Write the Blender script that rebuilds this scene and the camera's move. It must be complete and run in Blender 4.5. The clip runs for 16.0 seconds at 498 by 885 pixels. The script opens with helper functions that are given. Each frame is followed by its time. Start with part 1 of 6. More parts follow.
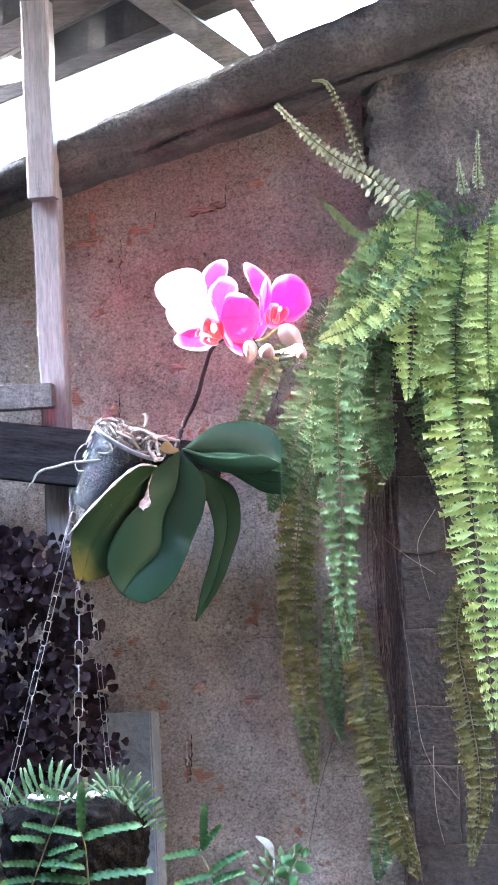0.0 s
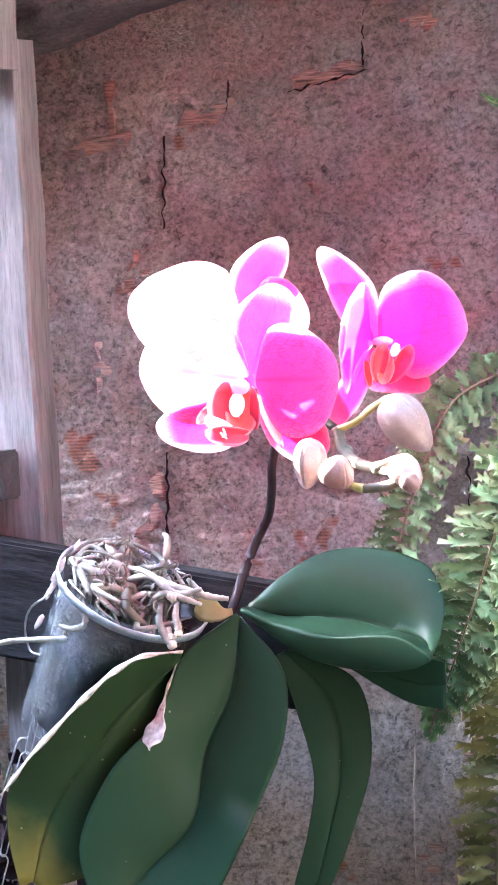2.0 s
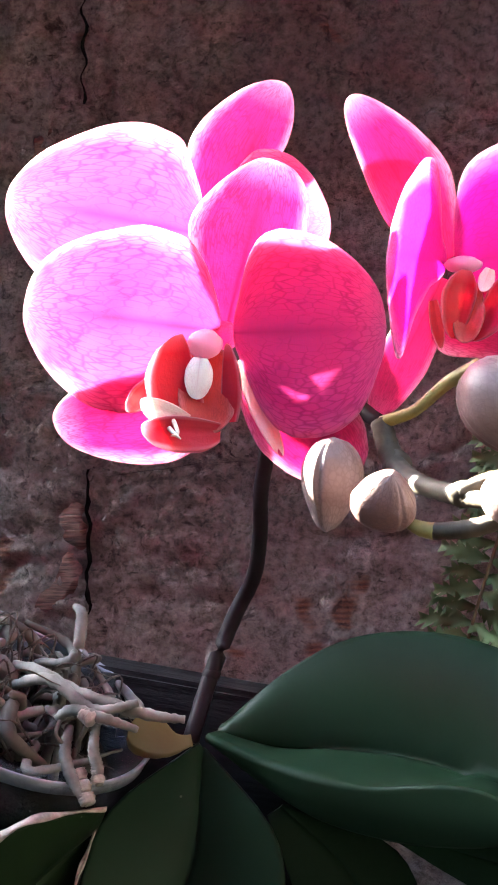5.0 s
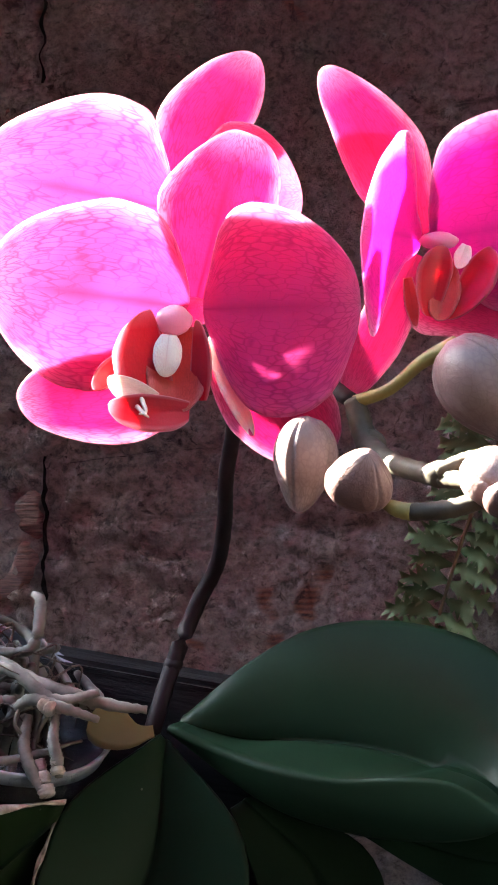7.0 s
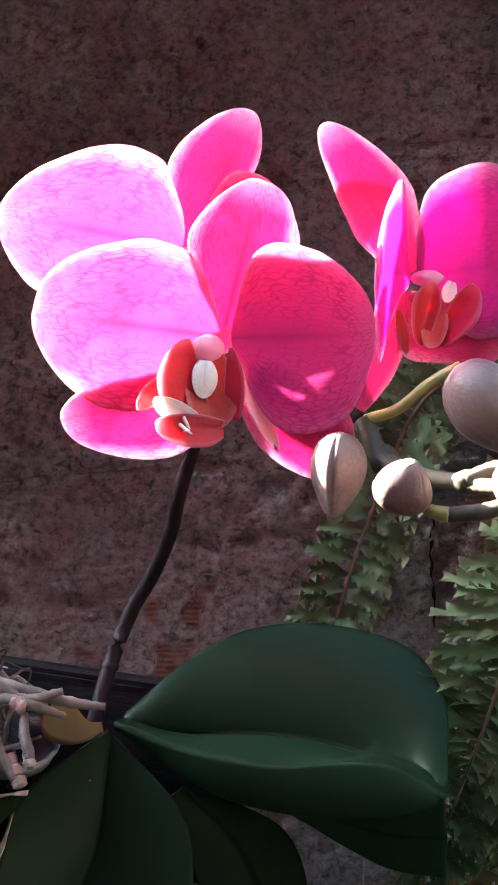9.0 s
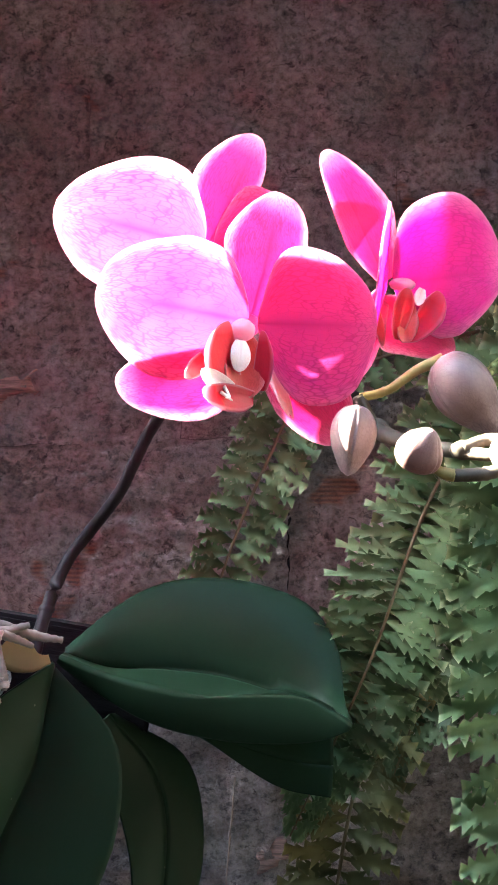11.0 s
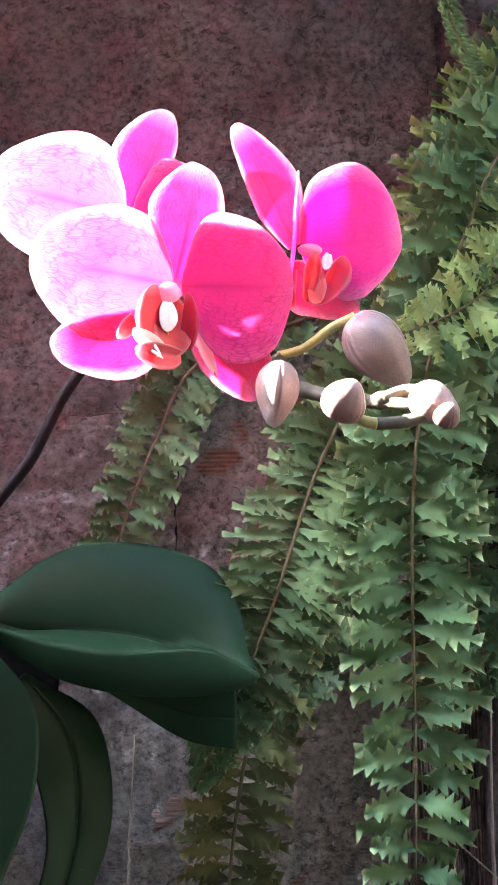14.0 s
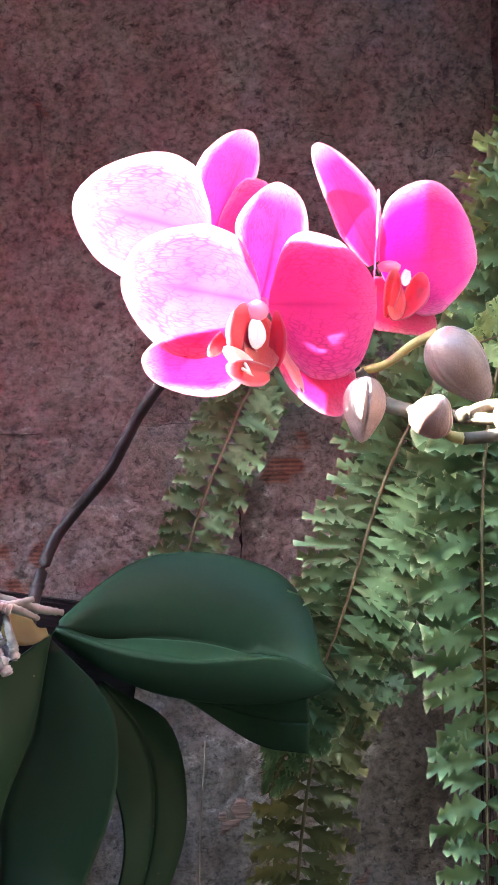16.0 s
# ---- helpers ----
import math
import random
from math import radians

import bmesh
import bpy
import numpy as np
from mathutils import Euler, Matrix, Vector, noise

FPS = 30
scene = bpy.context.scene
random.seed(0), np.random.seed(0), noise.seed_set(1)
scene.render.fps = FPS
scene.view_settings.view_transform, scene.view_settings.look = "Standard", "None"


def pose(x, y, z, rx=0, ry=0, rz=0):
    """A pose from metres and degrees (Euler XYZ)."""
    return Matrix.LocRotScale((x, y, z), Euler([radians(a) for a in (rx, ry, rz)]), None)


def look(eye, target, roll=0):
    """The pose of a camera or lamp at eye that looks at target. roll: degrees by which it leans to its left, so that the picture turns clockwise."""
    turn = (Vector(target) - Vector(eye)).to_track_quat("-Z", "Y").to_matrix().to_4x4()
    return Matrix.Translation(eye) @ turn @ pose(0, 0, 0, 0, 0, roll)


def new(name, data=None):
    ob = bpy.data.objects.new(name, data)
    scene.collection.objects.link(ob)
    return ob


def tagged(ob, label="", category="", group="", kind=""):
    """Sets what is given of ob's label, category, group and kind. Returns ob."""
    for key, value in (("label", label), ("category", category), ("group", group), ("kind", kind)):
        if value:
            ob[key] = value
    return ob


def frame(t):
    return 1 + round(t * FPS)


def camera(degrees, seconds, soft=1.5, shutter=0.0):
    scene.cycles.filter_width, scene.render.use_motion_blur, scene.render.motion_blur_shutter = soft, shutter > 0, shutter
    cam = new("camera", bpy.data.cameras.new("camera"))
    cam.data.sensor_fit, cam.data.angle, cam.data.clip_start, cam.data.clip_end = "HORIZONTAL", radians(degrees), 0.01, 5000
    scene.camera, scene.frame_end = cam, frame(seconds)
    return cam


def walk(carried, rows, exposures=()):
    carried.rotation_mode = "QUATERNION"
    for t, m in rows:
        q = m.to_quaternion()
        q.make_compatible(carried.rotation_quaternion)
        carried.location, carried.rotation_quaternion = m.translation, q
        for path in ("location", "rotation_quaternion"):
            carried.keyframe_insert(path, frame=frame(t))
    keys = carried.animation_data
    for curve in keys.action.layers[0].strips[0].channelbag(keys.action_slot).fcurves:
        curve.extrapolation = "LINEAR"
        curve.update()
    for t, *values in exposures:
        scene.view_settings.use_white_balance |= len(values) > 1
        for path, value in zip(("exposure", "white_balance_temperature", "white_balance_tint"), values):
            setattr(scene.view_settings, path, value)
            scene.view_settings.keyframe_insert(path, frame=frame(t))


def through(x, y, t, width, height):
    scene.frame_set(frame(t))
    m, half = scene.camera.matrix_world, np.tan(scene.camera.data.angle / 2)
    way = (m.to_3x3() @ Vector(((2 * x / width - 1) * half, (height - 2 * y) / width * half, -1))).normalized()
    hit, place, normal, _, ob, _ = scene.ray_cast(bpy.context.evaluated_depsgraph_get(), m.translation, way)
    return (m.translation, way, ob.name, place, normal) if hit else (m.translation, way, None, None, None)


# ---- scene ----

# ---------------------------------------------------------------- camera
cam = camera(7.876, 16.0, soft=1.8)
walk(cam, [
    (0, look((0.8572, -4.2309, -0.4297), (0.5755, -2.7639, -0.2936), -2.84)),
    (0.5, look((1.1146, -4.0431, -0.2690), (0.7193, -2.5990, -0.1780), -3.36)),
    (1, look((1.5193, -3.8994, 0.0230), (0.9736, -2.5022, 0.0243), -3.66)),
    (1.5, look((1.4158, -2.9658, 0.1088), (0.7585, -1.6180, 0.0714), -3.40)),
    (2, look((0.8495, -1.9351, 0.1454), (0.2143, -0.5784, 0.0687), -3.36)),
    (2.5, look((0.7205, -1.6576, 0.1302), (0.0968, -0.2957, 0.0519), -2.84)),
    (3, look((0.6337, -1.5528, 0.1354), (0.0372, -0.1794, 0.0468), -2.90)),
    (3.5, look((0.6109, -1.4246, 0.1351), (-0.0068, -0.0606, 0.0467), -3.23)),
    (4, look((0.5647, -1.2851, 0.1114), (-0.0681, 0.0732, 0.0431), -3.09)),
    (6.5, look((0.4772, -1.1487, 0.0858), (-0.1311, 0.2212, 0.0265), -2.96)),
    (7, look((0.4746, -1.1578, 0.0832), (-0.1252, 0.2159, 0.0255), -2.80)),
    (7.5, look((0.4578, -1.1764, 0.0850), (-0.1143, 0.2090, 0.0264), -2.74)),
    (8, look((0.4396, -1.2150, 0.0861), (-0.0935, 0.1860, 0.0293), -2.72)),
    (8.5, look((0.4200, -1.2608, 0.0857), (-0.0604, 0.1592, 0.0326), -2.86)),
    (9, look((0.3209, -1.3339, 0.0833), (-0.0159, 0.1271, 0.0381), -2.77)),
    (11.5, look((0.0347, -1.6095, 0.0419), (0.0800, -0.1102, 0.0327), 0.11)),
    (12, look((-0.0030, -1.6190, 0.0326), (0.0937, -0.1221, 0.0345), -0.70)),
    (12.5, look((-0.0413, -1.6234, 0.0327), (0.0870, -0.1289, 0.0414), -1.12)),
    (13, look((-0.0356, -1.6357, 0.0462), (0.1014, -0.1420, 0.0447), -1.22)),
    (13.5, look((-0.0197, -1.6505, 0.0286), (0.1069, -0.1559, 0.0335), -1.30)),
    (14, look((-0.0365, -1.6486, 0.0119), (0.1016, -0.1550, 0.0218), -1.11)),
    (14.5, look((-0.0453, -1.6722, 0.0181), (0.0942, -0.1787, 0.0206), -1.23)),
    (15, look((-0.0630, -1.6689, 0.0166), (0.0824, -0.1760, 0.0150), -1.23)),
    (15.5, look((-0.0878, -1.6699, 0.0179), (0.0782, -0.1792, 0.0175), -1.35)),
    (16, look((-0.1002, -1.6709, 0.0287), (0.0665, -0.1802, 0.0277), -1.46)),
], exposures=[(0, 8.6, 6250, 8), (1.5, 8.65, 6100, 8), (2.0, 8.55, 6150, 8), (3.0, 7.7, 6350, 5), (4.2, 6.95, 6550, 5), (6.5, 6.05, 6650, 5), (8.5, 6.15, 6650, 5), (9.2, 6.3, 6650, 5), (11.5, 7.0, 6600, 4), (14.0, 7.25, 6600, 4), (16, 7.36, 6550, 4)])

# ---------------------------------------------------------------- light
SUN = Vector((-0.852, 0.08, 0.522)).normalized()     # towards the sun: along the wall, past the added screen pier
world = bpy.data.worlds.new("world")
scene.world = world
world.use_nodes = True
wn = world.node_tree.nodes
sky = wn.new("ShaderNodeTexSky")
sky.sky_type, sky.sun_disc = "NISHITA", False
sky.sun_elevation, sky.sun_rotation = math.asin(SUN.z), math.atan2(SUN.x, SUN.y)
world.node_tree.links.new(sky.outputs[0], wn["Background"].inputs[0])
wn["Background"].inputs[1].default_value = 0.125
sun = new("sun", bpy.data.lights.new("sun", "SUN"))
sun.data.energy, sun.data.angle, sun.data.color = 3.55, radians(0.5), (1.0, 0.95, 0.86)
sun.matrix_world = look(SUN * 5, (0, 0, 0))


# ---------------------------------------------------------------- materials
def node_mat(name):
    m = bpy.data.materials.new(name)
    m.use_nodes = True
    return m, m.node_tree.nodes, m.node_tree.links, m.node_tree.nodes["Principled BSDF"]


def ramp(nodes, stops):
    r = nodes.new("ShaderNodeValToRGB")
    e = r.color_ramp.elements
    while len(e) < len(stops):
        e.new(0.5)
    for el, (p, c) in zip(e, stops):
        el.position, el.color = p, (*c, 1)
    return r


def noise_node(nodes, links, scale, detail=4, rough=0.6, vec=None):
    n = nodes.new("ShaderNodeTexNoise")
    n.inputs["Scale"].default_value, n.inputs["Detail"].default_value, n.inputs["Roughness"].default_value = scale, detail, rough
    if vec:
        links.new(vec, n.inputs["Vector"])
    return n


def mix(nodes, links, fac, a, b, blend="MIX"):
    m = nodes.new("ShaderNodeMix")
    m.data_type, m.blend_type = "RGBA", blend
    for sock, v in ((m.inputs[0], fac), (m.inputs[6], a), (m.inputs[7], b)):
        if isinstance(v, (int, float)):
            sock.default_value = v
        elif isinstance(v, tuple):
            sock.default_value = (*v, 1)
        else:
            links.new(v, sock)
    return m.outputs[2]


def bump(nodes, links, bsdf, heights):
    """Chain of bumps: (socket, strength, distance)."""
    prev = None
    for sock, st, di in heights:
        b = nodes.new("ShaderNodeBump")
        b.inputs["Strength"].default_value, b.inputs["Distance"].default_value = st, di
        links.new(sock, b.inputs["Height"])
        if prev:
            links.new(prev, b.inputs["Normal"])
        prev = b.outputs[0]
    links.new(prev, bsdf.inputs["Normal"])


def rough_mat(name, dark, mid, light, big=9, fine=160, rough=0.9, bmp=0.6, depth=0.002, stretch=(1, 1, 1), extra=None, grain=0.75):
    """Stone, cement, wood and the like: large stains, fine grain, relief."""
    m, n, l, b = node_mat(name)
    tc = n.new("ShaderNodeTexCoord")
    mp = n.new("ShaderNodeMapping")
    mp.inputs["Scale"].default_value = stretch
    l.new(tc.outputs["Object"], mp.inputs[0])
    n1 = noise_node(n, l, big, 5, 0.65, mp.outputs[0])
    n2 = noise_node(n, l, fine, 6, 0.7, mp.outputs[0])
    r = ramp(n, [(0.3, dark), (0.5, mid), (0.72, light)])
    l.new(n1.outputs[0], r.inputs[0])
    n3 = noise_node(n, l, fine * 0.42, 5, 0.75, mp.outputs[0])
    # dark stops: random grain, and the shade of pits put into the colour
    r2 = ramp(n, [(0.38, (0.22, 0.2, 0.19)), (0.5, (0.95, 0.95, 0.95)), (0.64, (1.45, 1.42, 1.4))])
    l.new(n2.outputs[0], r2.inputs[0])
    r3 = ramp(n, [(0.37, (0.2, 0.18, 0.18)), (0.45, (0.92, 0.92, 0.92)), (0.66, (1.3, 1.3, 1.3))])
    l.new(n3.outputs[0], r3.inputs[0])
    col = mix(n, l, grain, r.outputs[0], r2.outputs[0], "MULTIPLY")
    col = mix(n, l, grain * 0.85, col, r3.outputs[0], "MULTIPLY")
    if extra:
        col = extra(n, l, mp.outputs[0], col)
    l.new(col, b.inputs["Base Color"])
    b.inputs["Roughness"].default_value = rough
    bump(n, l, b, [(n1.outputs[0], bmp * 0.5, depth * 4), (n3.outputs[0], bmp, depth * 1.6), (n2.outputs[0], bmp, depth)])
    return m


def leaf_mat(name, dark, light, back, rough=0.5, trans=0.25, scale=60, bmp=0.25, tips=None, gloss=0.3, spots=False):
    """Foliage: two greens, a little light through the blade, each leaf slightly different."""
    m, n, l, b = node_mat(name)
    tc = n.new("ShaderNodeTexCoord")
    geo = n.new("ShaderNodeNewGeometry")
    n1 = noise_node(n, l, scale, 4, 0.6, tc.outputs["Object"])
    n2 = noise_node(n, l, scale * 0.18, 3, 0.5, tc.outputs["Object"])
    col = mix(n, l, n1.outputs[0], dark, light)
    r = ramp(n, [(0.42, (0, 0, 0)), (0.68, (1, 1, 1))])
    l.new(n2.outputs[0], r.inputs[0])
    col = mix(n, l, r.outputs[0], col, back)
    if tips:
        sep = n.new("ShaderNodeSeparateXYZ")
        l.new(tc.outputs["UV"], sep.inputs[0])
        add = n.new("ShaderNodeMath")
        add.operation = "MULTIPLY_ADD"
        add.inputs[1].default_value, add.inputs[2].default_value = 0.25, -0.12
        l.new(n1.outputs[0], add.inputs[0])
        sm = n.new("ShaderNodeMath")
        l.new(sep.outputs[1], sm.inputs[0])
        l.new(add.outputs[0], sm.inputs[1])
        rt = ramp(n, [(0.74, (0, 0, 0)), (0.97, (1, 1, 1))])
        l.new(sm.outputs[0], rt.inputs[0])
        col = mix(n, l, rt.outputs[0], col, tips)
    rr = ramp(n, [(0.0, (0.72, 0.75, 0.7)), (1.0, (1.2, 1.15, 1.1))])
    l.new(geo.outputs["Random Per Island"], rr.inputs[0])
    col = mix(n, l, 1.0, col, rr.outputs[0], "MULTIPLY")
    if spots:
        vo = n.new("ShaderNodeTexVoronoi")
        vo.inputs["Scale"].default_value = 85
        l.new(tc.outputs["Object"], vo.inputs["Vector"])
        far = n.new("ShaderNodeMath")
        far.operation = "MULTIPLY_ADD"
        far.inputs[1].default_value, far.inputs[2].default_value = 0.3, -0.13
        l.new(n2.outputs[0], far.inputs[0])
        lim = n.new("ShaderNodeMath")
        lim.operation = "LESS_THAN"
        l.new(vo.outputs["Distance"], lim.inputs[0])
        l.new(far.outputs[0], lim.inputs[1])
        col = mix(n, l, lim.outputs[0], col, (0.09, 0.1, 0.08))
    l.new(col, b.inputs["Base Color"])
    b.inputs["Roughness"].default_value = rough
    b.inputs["Specular IOR Level"].default_value = gloss
    tr = n.new("ShaderNodeBsdfTranslucent")
    l.new(col, tr.inputs[0])
    ms = n.new("ShaderNodeMixShader")
    ms.inputs[0].default_value = trans
    l.new(b.outputs[0], ms.inputs[1])
    l.new(tr.outputs[0], ms.inputs[2])
    l.new(ms.outputs[0], n["Material Output"].inputs[0])
    bump(n, l, b, [(n1.outputs[0], bmp, 0.001)])
    return m


def petal_mat(name, base, through, trans=0.55, rough=0.45, veins=0.45, net_col=None, fading=False):
    """Petal skin: a net of darker veins and a darker midline, sparkling cells, light shining through."""
    m, n, l, b = node_mat(name)
    tc = n.new("ShaderNodeTexCoord")
    uv = n.new("ShaderNodeMapping")
    uv.inputs["Scale"].default_value = (50, 20, 1)
    l.new(tc.outputs["UV"], uv.inputs[0])
    v = n.new("ShaderNodeTexVoronoi")
    v.feature = "DISTANCE_TO_EDGE"
    v.inputs["Scale"].default_value = 1.0
    wob = noise_node(n, l, 70, 3, 0.6, tc.outputs["Object"])
    l.new(mix(n, l, 0.3, uv.outputs[0], wob.outputs[1]), v.inputs["Vector"])
    net = ramp(n, [(0.0, (0.75, 0.75, 0.75)), (0.18, (0, 0, 0))])
    uneven = noise_node(n, l, 160, 3, 0.6, tc.outputs["Object"])
    fade = n.new("ShaderNodeMath")
    fade.operation = "MULTIPLY_ADD"
    fade.inputs[1].default_value, fade.inputs[2].default_value = 0.3, -0.12
    l.new(uneven.outputs[0], fade.inputs[0])
    near = n.new("ShaderNodeMath")
    l.new(v.outputs["Distance"], near.inputs[0])
    l.new(fade.outputs[0], near.inputs[1])
    l.new(near.outputs[0], net.inputs[0])
    sep = n.new("ShaderNodeSeparateXYZ")
    l.new(tc.outputs["UV"], sep.inputs[0])
    tri = n.new("ShaderNodeMath")
    tri.operation = "PINGPONG"
    tri.inputs[1].default_value = 0.5
    l.new(sep.outputs[0], tri.inputs[0])
    mid = ramp(n, [(0.15, (0, 0, 0)), (0.42, (0.32, 0.32, 0.32)), (0.475, (0.5, 0.5, 0.5)), (0.5, (1, 1, 1))])
    l.new(tri.outputs[0], mid.inputs[0])
    side = ramp(n, [(0.0, (0.95, 0.95, 0.95)), (0.03, (0.55, 0.55, 0.55)), (0.16, (0, 0, 0))])
    l.new(tri.outputs[0], side.inputs[0])
    end = ramp(n, [(0.72, (0, 0, 0)), (0.93, (0.5, 0.5, 0.5)), (1.0, (0.95, 0.95, 0.95))])
    l.new(sep.outputs[1], end.inputs[0])
    # paler margin, widened to paint the glow of backlit petal edges
    margin = mix(n, l, 1.0, side.outputs[0], end.outputs[0], "LIGHTEN")
    outer = ramp(n, [(0.4, (0, 0, 0)), (0.7, (0.12, 0.12, 0.12)), (0.96, (0.55, 0.55, 0.55))])
    l.new(sep.outputs[1], outer.inputs[0])
    margin = mix(n, l, 1.0, margin, outer.outputs[0], "LIGHTEN") if fading else margin
    root = ramp(n, [(0.0, (1, 1, 1)), (0.55, (0.75, 0.75, 0.75)), (0.88, (0, 0, 0))])
    l.new(sep.outputs[1], root.inputs[0])
    streak = mix(n, l, 1.0, mid.outputs[0], root.outputs[0], "MULTIPLY")
    big = noise_node(n, l, 55, 3, 0.5, tc.outputs["Object"])
    dark = mix(n, l, 1.0, net.outputs[0], streak, "LIGHTEN")

    def skin(col, pale, k, veins):
        deep = net_col or tuple(c * k for c in col)
        lite = tuple(min(1.0, c * 1.25 + 0.01) for c in col)
        c = mix(n, l, big.outputs[0], col, lite)
        c = mix(n, l, margin, c, pale)
        return mix(n, l, veins, c, mix(n, l, dark, c, deep))

    l.new(skin(base, tuple(min(1.0, c + 0.08) for c in base), 0.7, veins * 0.2), b.inputs["Base Color"])
    b.inputs["Roughness"].default_value = rough
    cells = noise_node(n, l, 900, 2, 0.5, tc.outputs["Object"])
    bump(n, l, b, [(cells.outputs[0], 0.25, 0.0006), (net.outputs[0], 0.12, 0.0004)])
    tr = n.new("ShaderNodeBsdfTranslucent")
    l.new(skin(through, (0.92, 0.72, 0.81), 0.42, veins), tr.inputs[0])
    ms = n.new("ShaderNodeMixShader")
    ms.inputs[0].default_value = trans
    l.new(b.outputs[0], ms.inputs[1])
    l.new(tr.outputs[0], ms.inputs[2])
    l.new(ms.outputs[0], n["Material Output"].inputs[0])
    return m


def plain_mat(name, col, rough=0.5, metal=0.0, var=0.25, scale=200, spec=0.5):
    m, n, l, b = node_mat(name)
    b.inputs["Specular IOR Level"].default_value = spec
    tc = n.new("ShaderNodeTexCoord")
    n1 = noise_node(n, l, scale, 4, 0.6, tc.outputs["Object"])
    dark = tuple(c * (1 - var) for c in col)
    lite = tuple(min(1, c * (1 + var)) for c in col)
    r = ramp(n, [(0.3, dark), (0.7, lite)])
    l.new(n1.outputs[0], r.inputs[0])
    l.new(r.outputs[0], b.inputs["Base Color"])
    b.inputs["Roughness"].default_value, b.inputs["Metallic"].default_value = rough, metal
    bump(n, l, b, [(n1.outputs[0], 0.2, 0.0005)])
    return m


def brick_show(n, l, vec, col):
    """Bare orange clay where the cement wash has worn off."""
    ns = noise_node(n, l, 16, 3, 0.7, vec)
    r = ramp(n, [(0.63, (0, 0, 0)), (0.67, (1, 1, 1))])
    l.new(ns.outputs[0], r.inputs[0])
    w = n.new("ShaderNodeTexWave")
    w.bands_direction = "Z"
    w.inputs["Scale"].default_value, w.inputs["Distortion"].default_value = 130, 1.2
    l.new(vec, w.inputs[0])
    clay = mix(n, l, w.outputs[0], (0.16, 0.07, 0.045), (0.3, 0.13, 0.075))
    # shade of crevices put into the colour; this noise adds no relief
    pit = noise_node(n, l, 185, 7, 0.72, vec)
    pit.inputs["Distortion"].default_value = 0.9
    pr = ramp(n, [(0.35, (0.3, 0.27, 0.26)), (0.45, (1, 1, 1))])
    l.new(pit.outputs[0], pr.inputs[0])
    return mix(n, l, 1.0, mix(n, l, r.outputs[0], col, clay), pr.outputs[0], "MULTIPLY")


M_CEMENT = rough_mat("cement_washed_brick", (0.158, 0.122, 0.101), (0.272, 0.219, 0.184), (0.38, 0.314, 0.268), 7, 290, 0.95, 1.0, 0.009, (1, 1, 1.2), brick_show, 0.56)
# brick brown taken down to near black for the shade behind the fern
M_CEMENTDARK = rough_mat("shade_dark_brick", (0.01142, 0.007752, 0.006528), (0.02366, 0.01632, 0.01387), (0.03876, 0.02774, 0.02366), 8, 300, 0.95, 0.7, 0.0015, (1, 1, 1.5))
M_JOINT = rough_mat("old_joint_mortar", (0.07, 0.05, 0.045), (0.13, 0.095, 0.088), (0.2, 0.15, 0.14), 12, 300, 0.95, 0.8)
M_CLAY = rough_mat("bare_clay", (0.09, 0.05, 0.04), (0.15, 0.082, 0.06), (0.21, 0.127, 0.094), 30, 240, 0.9, 0.6, 0.0012, (0.3, 1, 4))
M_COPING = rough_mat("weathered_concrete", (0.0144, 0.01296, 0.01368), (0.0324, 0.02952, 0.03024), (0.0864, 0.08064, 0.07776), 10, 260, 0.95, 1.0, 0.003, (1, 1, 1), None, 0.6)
M_PIER = rough_mat("rough_render", (0.025, 0.021, 0.02), (0.065, 0.056, 0.05), (0.13, 0.112, 0.1), 14, 230, 0.95, 1.0, 0.003)
M_POST = rough_mat("grey_weathered_wood", (0.045, 0.04, 0.041), (0.08, 0.07, 0.07), (0.13, 0.115, 0.113), 14, 150, 0.8, 0.5, 0.0008, (3, 3, 0.25), None, 0.4)
M_DARKWOOD = rough_mat("dark_stained_wood", (0.004, 0.0038, 0.0045), (0.008, 0.0076, 0.0085), (0.014, 0.013, 0.014), 14, 120, 0.95, 0.6, 0.0008, (0.3, 3, 3))
M_DARKWOOD.node_tree.nodes["Principled BSDF"].inputs["Specular IOR Level"].default_value = 0.06
M_RAFTER = rough_mat("rafter_wood", (0.0408, 0.03536, 0.03264), (0.0816, 0.0714, 0.068), (0.136, 0.119, 0.1088), 12, 130, 0.8, 0.5, 0.0008, (0.4, 3, 3), None, 0.4)
M_ROOF = rough_mat("roof_underside", (0.09, 0.085, 0.08), (0.15, 0.142, 0.135), (0.21, 0.2, 0.19), 6, 60, 0.8, 0.3, 0.002, (1, 1, 1), None, 0.15)
# much darker tone of the roof sheet, for the lower sheet
M_ROOFDARK = rough_mat("dark_roof_sheet", (0.018, 0.018, 0.021), (0.03, 0.03, 0.035), (0.05, 0.05, 0.056), 6, 60, 0.8, 0.3, 0.002, (1, 1, 1), None, 0.15)
M_SOIL = rough_mat("dark_potting_soil", (0.004, 0.0032, 0.003), (0.011, 0.009, 0.008), (0.03, 0.025, 0.02), 60, 300, 0.95, 1.0, 0.004)
M_SOIL.node_tree.nodes["Principled BSDF"].inputs["Specular IOR Level"].default_value = 0.05
M_GROUND = rough_mat("packed_earth", (0.04, 0.03, 0.023), (0.085, 0.066, 0.05), (0.13, 0.105, 0.085), 1.2, 40, 0.95, 0.8, 0.006)
M_GREYBOX = rough_mat("grey_cement_board", (0.04, 0.043, 0.047), (0.06, 0.064, 0.068), (0.09, 0.094, 0.098), 10, 150, 0.85, 0.4, 0.002, (1, 1, 1), None, 0.3)
